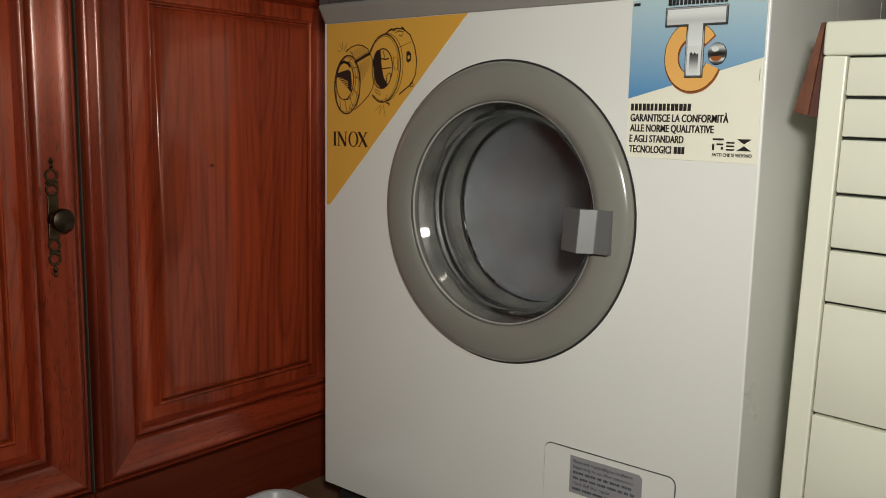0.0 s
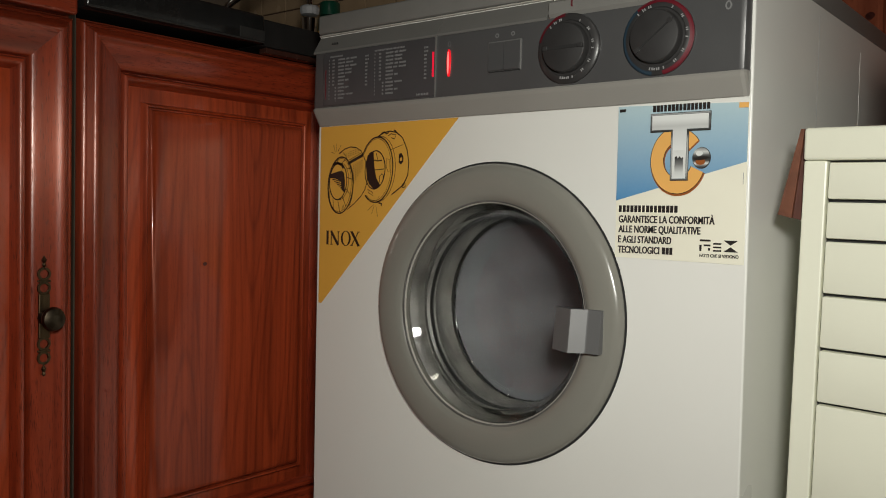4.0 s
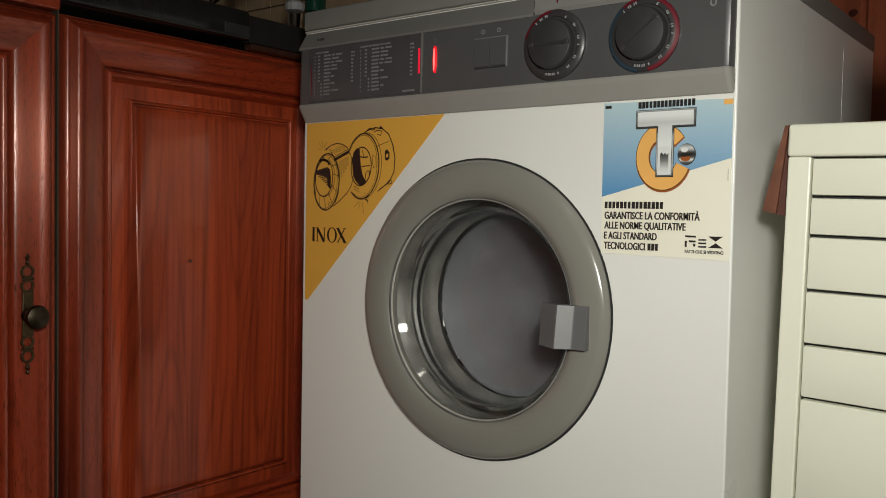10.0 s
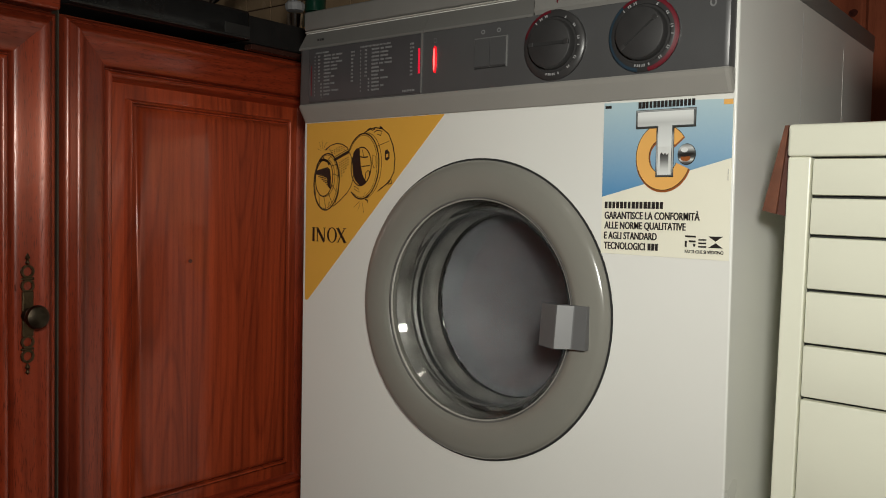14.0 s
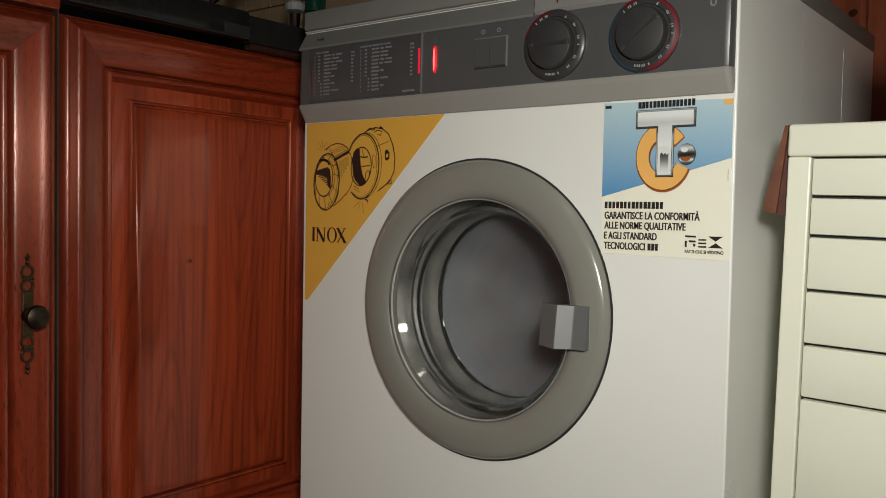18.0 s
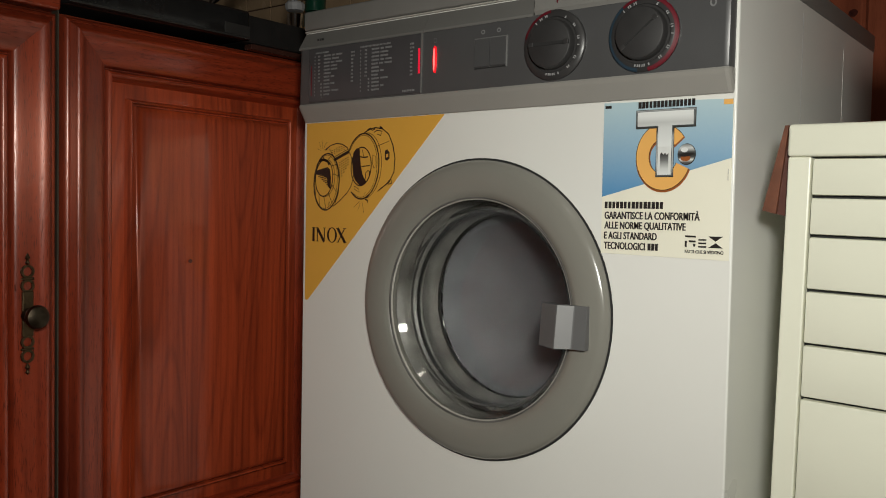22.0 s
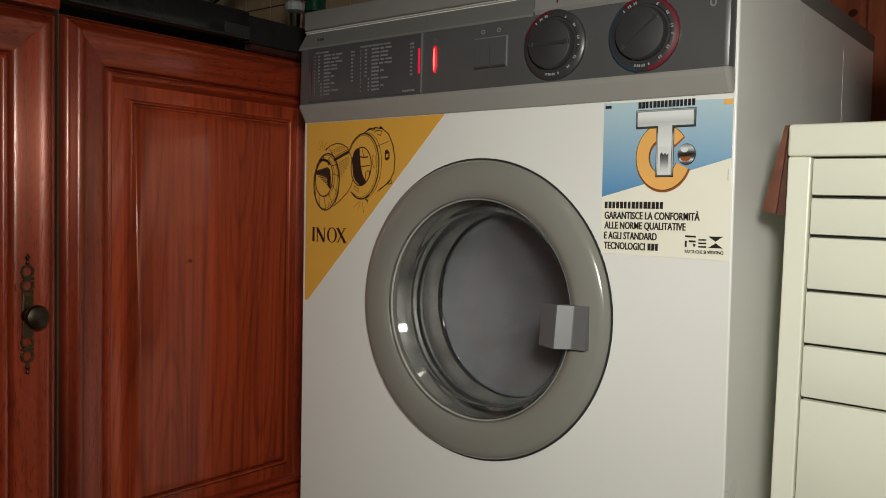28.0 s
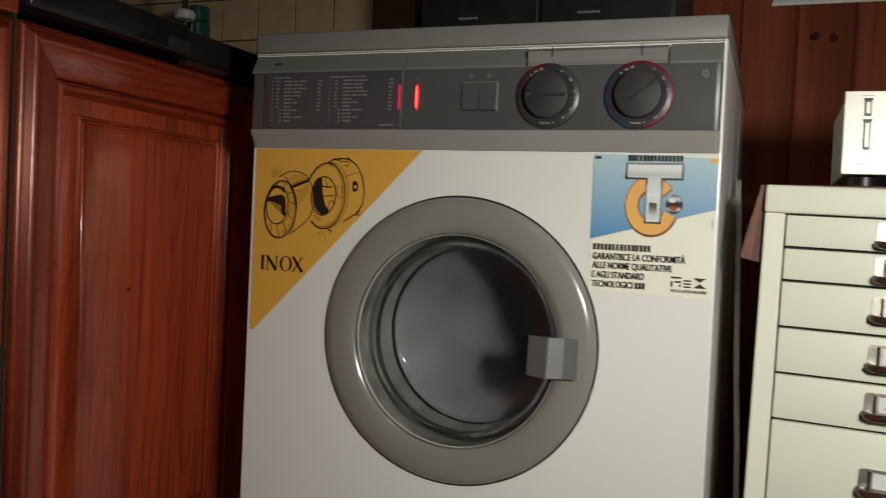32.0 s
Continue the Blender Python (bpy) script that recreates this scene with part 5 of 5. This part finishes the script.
# ---- cassette deck on the chest ----
def cassette_deck():
    x0, x1, y0, y1, z0, z1 = 0.4200, 0.7000, 0.045, 0.290, 0.6850, 0.7745
    deck = thing("cassette_deck", ((x0 + x1) / 2, (y0 + y1) / 2, 0.6715), "champagne metal cassette deck with dark window on drawer cabinet", "cassette deck")
    part("case", box(x0 + 0.003, x1 - 0.003, y0 + 0.012, y1, z0 + 0.001, z1 - 0.002, 0.002), SILVER, deck)
    wx0, wx1, wz0, wz1 = 0.4685, 0.6300, 0.6905, 0.7690
    for nm, a in (("face_left", (x0, wx0, z0, z1)), ("face_right", (wx1, x1, z0, z1)), ("face_top", (wx0, wx1, wz1, z1)), ("face_bottom", (wx0, wx1, z0, wz0))):
        part(nm, box(a[0], a[1], y0, y0 + 0.0115, a[2], a[3], 0.0006), SILVER, deck)
    part("well", box(wx0, wx1, y0 + 0.0112, y0 + 0.0119, wz0, wz1), BLACK, deck)
    part("cassette_flap", box(wx0 + 0.004, wx0 + 0.110, y0 + 0.006, y0 + 0.0110, wz0 + 0.012, wz0 + 0.030, 0.001), DECK_GREY, deck, "grey cassette flap")
    part("cassette_flap", box(wx0 + 0.028, wx0 + 0.110, y0 + 0.008, y0 + 0.0110, wz0 + 0.031, wz0 + 0.062, 0.001), CARD, deck)
    part("cream_bar", box(wx0 + 0.006, wx1 - 0.004, y0 + 0.0045, y0 + 0.0108, wz0 + 0.0035, wz0 + 0.0095, 0.0006), SILVER, deck, "cream bar with small print")
    part("bar_print", mark_bars(wx0 + 0.018, wz0 + 0.0055, 0.075, 0.0016, 24, y0 + 0.0040, 5), INK, deck)
    part("flap_print", mark_bars(wx0 + 0.020, wz0 + 0.0155, 0.024, 0.0026, 9, y0 + 0.0054, 7), LETTER_GREY, deck)
    part("display", box(wx0 + 0.046, wx0 + 0.078, y0 + 0.0072, y0 + 0.0085, wz0 + 0.040, wz0 + 0.0485), GREEN_LIGHT, deck, "dim green level display")
    part("display_bars", mark_bars(wx0 + 0.047, wz0 + 0.0405, 0.030, 0.0075, 10, y0 + 0.0068, 6, 0.35), BLACK, deck)
    part("spindle", lathe([(0.0, 0.0), (0.0035, 0.0), (0.0028, -0.004), (0.0, -0.004)], (wx0 + 0.040, y0 + 0.0085, wz0 + 0.0435), "y", 14), BLACK, deck)
    pane = part("window_pane", box(wx0 + 0.0005, wx1 - 0.0005, y0 + 0.0015, y0 + 0.0030, wz0 + 0.0005, wz1 - 0.0005), SMOKE_GLASS, deck, "smoked window pane")
    pane.visible_shadow = False
    for za, zb in ((0.7490, 0.7635), (0.7130, 0.7410)):
        slot = part("slot", box(0.4395, 0.4465, y0 - 0.0006, y0 + 0.0004, za - 0.0015, zb + 0.0015), DECK_GREY, deck, "recessed slide slot")
        part("slide", box(0.4408, 0.4452, y0 - 0.0030, y0 - 0.0005, za + 0.001, zb - 0.001, 0.0006), SILVER, slot)
        part("slot_end", box(0.4385, 0.4475, y0 - 0.0012, y0, zb + 0.0010, zb + 0.0032), CARD, slot)
    part("face_print", mark_bars(0.4370, 0.7690, 0.0120, 0.0012, 4, y0 - 0.0004, 8), LABEL_GREY, deck)
    part("face_print", mark_bars(0.4345, 0.6955, 0.0200, 0.0014, 6, y0 - 0.0004, 9), LABEL_GREY, deck)
    for fx in (0.445, 0.675):
        for fy in (0.075, 0.265):
            part("foot", lathe([(0.0, 0.0), (0.0150, 0.0), (0.0150, 0.0116), (0.0, 0.0126)], (fx, fy, 0.6715), "z", 20), BLACK, deck, "", True)


cassette_deck()


# ---- black appliance on the machine ----
def black_set():
    x0, x1, y0, y1, z0 = -0.165, 0.215, 0.225, 0.470, 0.8515
    box_ = thing("stereo_unit", ((x0 + x1) / 2, (y0 + y1) / 2, z0), "black stereo unit with two small silver marks on washing machine", "stereo")
    part("case", box(x0, x1, y0 + 0.006, y1, z0 + 0.008, 1.120, 0.004), BLACK, box_)
    part("front", box(x0 + 0.004, 0.022, y0, y0 + 0.006, z0 + 0.012, 1.115, 0.002), BLACK, box_)
    part("front", box(0.026, x1 - 0.004, y0, y0 + 0.006, z0 + 0.012, 1.115, 0.002), BLACK, box_)
    for x, z, w in ((-0.099, 0.9165, 0.030), (0.080, 0.9180, 0.032)):
        part("maker_mark", mark_bars(x, z, w, 0.0034, 8, y0 - 0.0005, 3, 0.7), LETTER_GREY, box_)
    for x in (x0 + 0.03, x1 - 0.03):
        for y in (y0 + 0.03, y1 - 0.03):
            part("foot", box(x - 0.01, x + 0.01, y - 0.01, y + 0.01, z0, z0 + 0.008), BLACK, box_)


black_set()

sheet = thing("wall_chart", (0.47, Y1 - 0.02, 1.0), "pale blue paper chart hung on pine boards", "chart")
part("paper", box(0.334, 0.652, Y1 - 0.0150, Y1 - 0.0135, 1.0036, 1.320), BLUE_PAPER, sheet)
part("lower_rod", box(0.332, 0.654, Y1 - 0.0175, Y1 - 0.0130, 1.0006, 1.0066, 0.001), WHITE_PLASTIC, sheet)

hose = thing("cable", (0.32, 0.15, 0.30), "pale grey cable hanging between machine and drawer cabinet", "cable")
part("loop", mesh_tube([(0.3060, 0.30, 0.690), (0.3080, 0.24, 0.672), (0.312, 0.20, 0.640), (0.3150, 0.18, 0.560), (0.320, 0.155, 0.455), (0.326, 0.16, 0.350), (0.330, 0.17, 0.220), (0.333, 0.20, 0.060), (0.331, 0.26, 0.006), (0.325, 0.40, 0.006)], 0.0035, 8), CABLE, hose, "", True)

# plastic washing-up tub on the floor
def tub():
    x0, x1, y0, y1 = -0.329, -0.060, -0.330, -0.060
    base = ((x0 + x1) / 2, (y0 + y1) / 2, 0.0)
    ob = thing("plastic_tub", base, "pale grey plastic tub standing on floor by cabinet plinth", "tub")

    def ring(bm, inset, z):
        out, rad = [], max(0.036 - inset, 0.006)
        for cx, cy, a0 in ((x1 - inset - rad, y1 - inset - rad, 0), (x0 + inset + rad, y1 - inset - rad, 90), (x0 + inset + rad, y0 + inset + rad, 180), (x1 - inset - rad, y0 + inset + rad, 270)):
            out += [bm.verts.new((cx + rad * math.cos(radians(a0 + 10 * k)), cy + rad * math.sin(radians(a0 + 10 * k)), z)) for k in range(10)]
        return out
    bm = bmesh.new()
    rings = [ring(bm, i_, z_) for i_, z_ in ((0.022, 0.0005), (0.016, 0.004), (0.006, 0.053), (0.0, 0.054), (0.0, 0.0585), (0.0015, 0.0600), (0.0060, 0.0595), (0.0085, 0.0570), (0.018, 0.007), (0.024, 0.004))]
    for a, b in zip(rings, rings[1:]):
        for k in range(40):
            bm.faces.new([a[k], a[(k + 1) % 40], b[(k + 1) % 40], b[k]])
    bm.faces.new(rings[0])
    bm.faces.new(rings[-1])
    part("shell", bm, BOWL, ob, "", True)


tub()


# ---- wall cladding ----
def tiles_and_boards():
    pitch_x, pitch_z = 0.0898, 0.0880
    me = None
    for i in range(12):
        for j in range(-2, 6):
            x1 = TILE_END - 0.001 - pitch_x * i
            z0 = 0.9817 + pitch_z * j
            if z0 < 0.862 or x1 - pitch_x < X0 - 0.06:
                continue
            if me is None:
                bm = box(0, pitch_x - 0.003, -0.006, 0.0, 0, pitch_z - 0.003, 0.0012)
                bmesh.ops.recalc_face_normals(bm, faces=bm.faces)
                me = bpy.data.meshes.new("tile")
                bm.to_mesh(me)
                bm.free()
                me.materials.append(TILE)
            ob = new("tile", me)
            ob.parent = WALL
            ob.location = (max(x1 - pitch_x + 0.003, X0), Y1 - 0.0002, z0 + 0.0015)
    # pine boards with v-joints
    bm = along_z([(0.0, 0.0), (0.0, -0.006), (0.004, -0.011), (0.0840, -0.011), (0.0880, -0.006), (0.0880, 0.0)], 0.0, H - 0.002)
    bmesh.ops.recalc_face_normals(bm, faces=bm.faces)
    plank = bpy.data.meshes.new("board")
    bm.to_mesh(plank)
    bm.free()
    plank.materials.append(PINE)
    x = 0.3725 - 7 * 0.0885
    rnd = random.Random(8)
    while x < X1 - 0.09:
        ob = new("board", plank)
        ob.parent = WALL
        ob.location = (x, Y1 - 0.0004 - rnd.uniform(0, 0.0008), 0.001)
        x += 0.0885
    for kx, kz, a, b in ((0.346, 0.8332, 0.0090, 0.0070), (0.311, 0.8287, 0.0060, 0.0075), (0.4008, 0.949, 0.0105, 0.0085), (0.4297, 0.946, 0.0085, 0.0090), (0.267, 0.8887, 0.0080, 0.0070), (0.520, 0.860, 0.006, 0.005)):
        ring = [(kx + (x - kx) * rnd.uniform(0.90, 1.08), kz + (z - kz) * rnd.uniform(0.90, 1.08)) for x, z in oval(kx, kz, 0.8 * a, 0.8 * b, 25, n=28)]
        part("knot", flat(ring, Y1 - 0.0121, 0.0006), KNOT, WALL, origin=(0, 0, 0))


tiles_and_boards()


# ---- what turns ----
def motions():
    speed = 312.0
    rows = [(0.25 * k, pose(*DRUM_ORIGIN, 0, speed * 0.25 * k, 0)) for k in range(129)]
    walk(drum, rows)


motions()
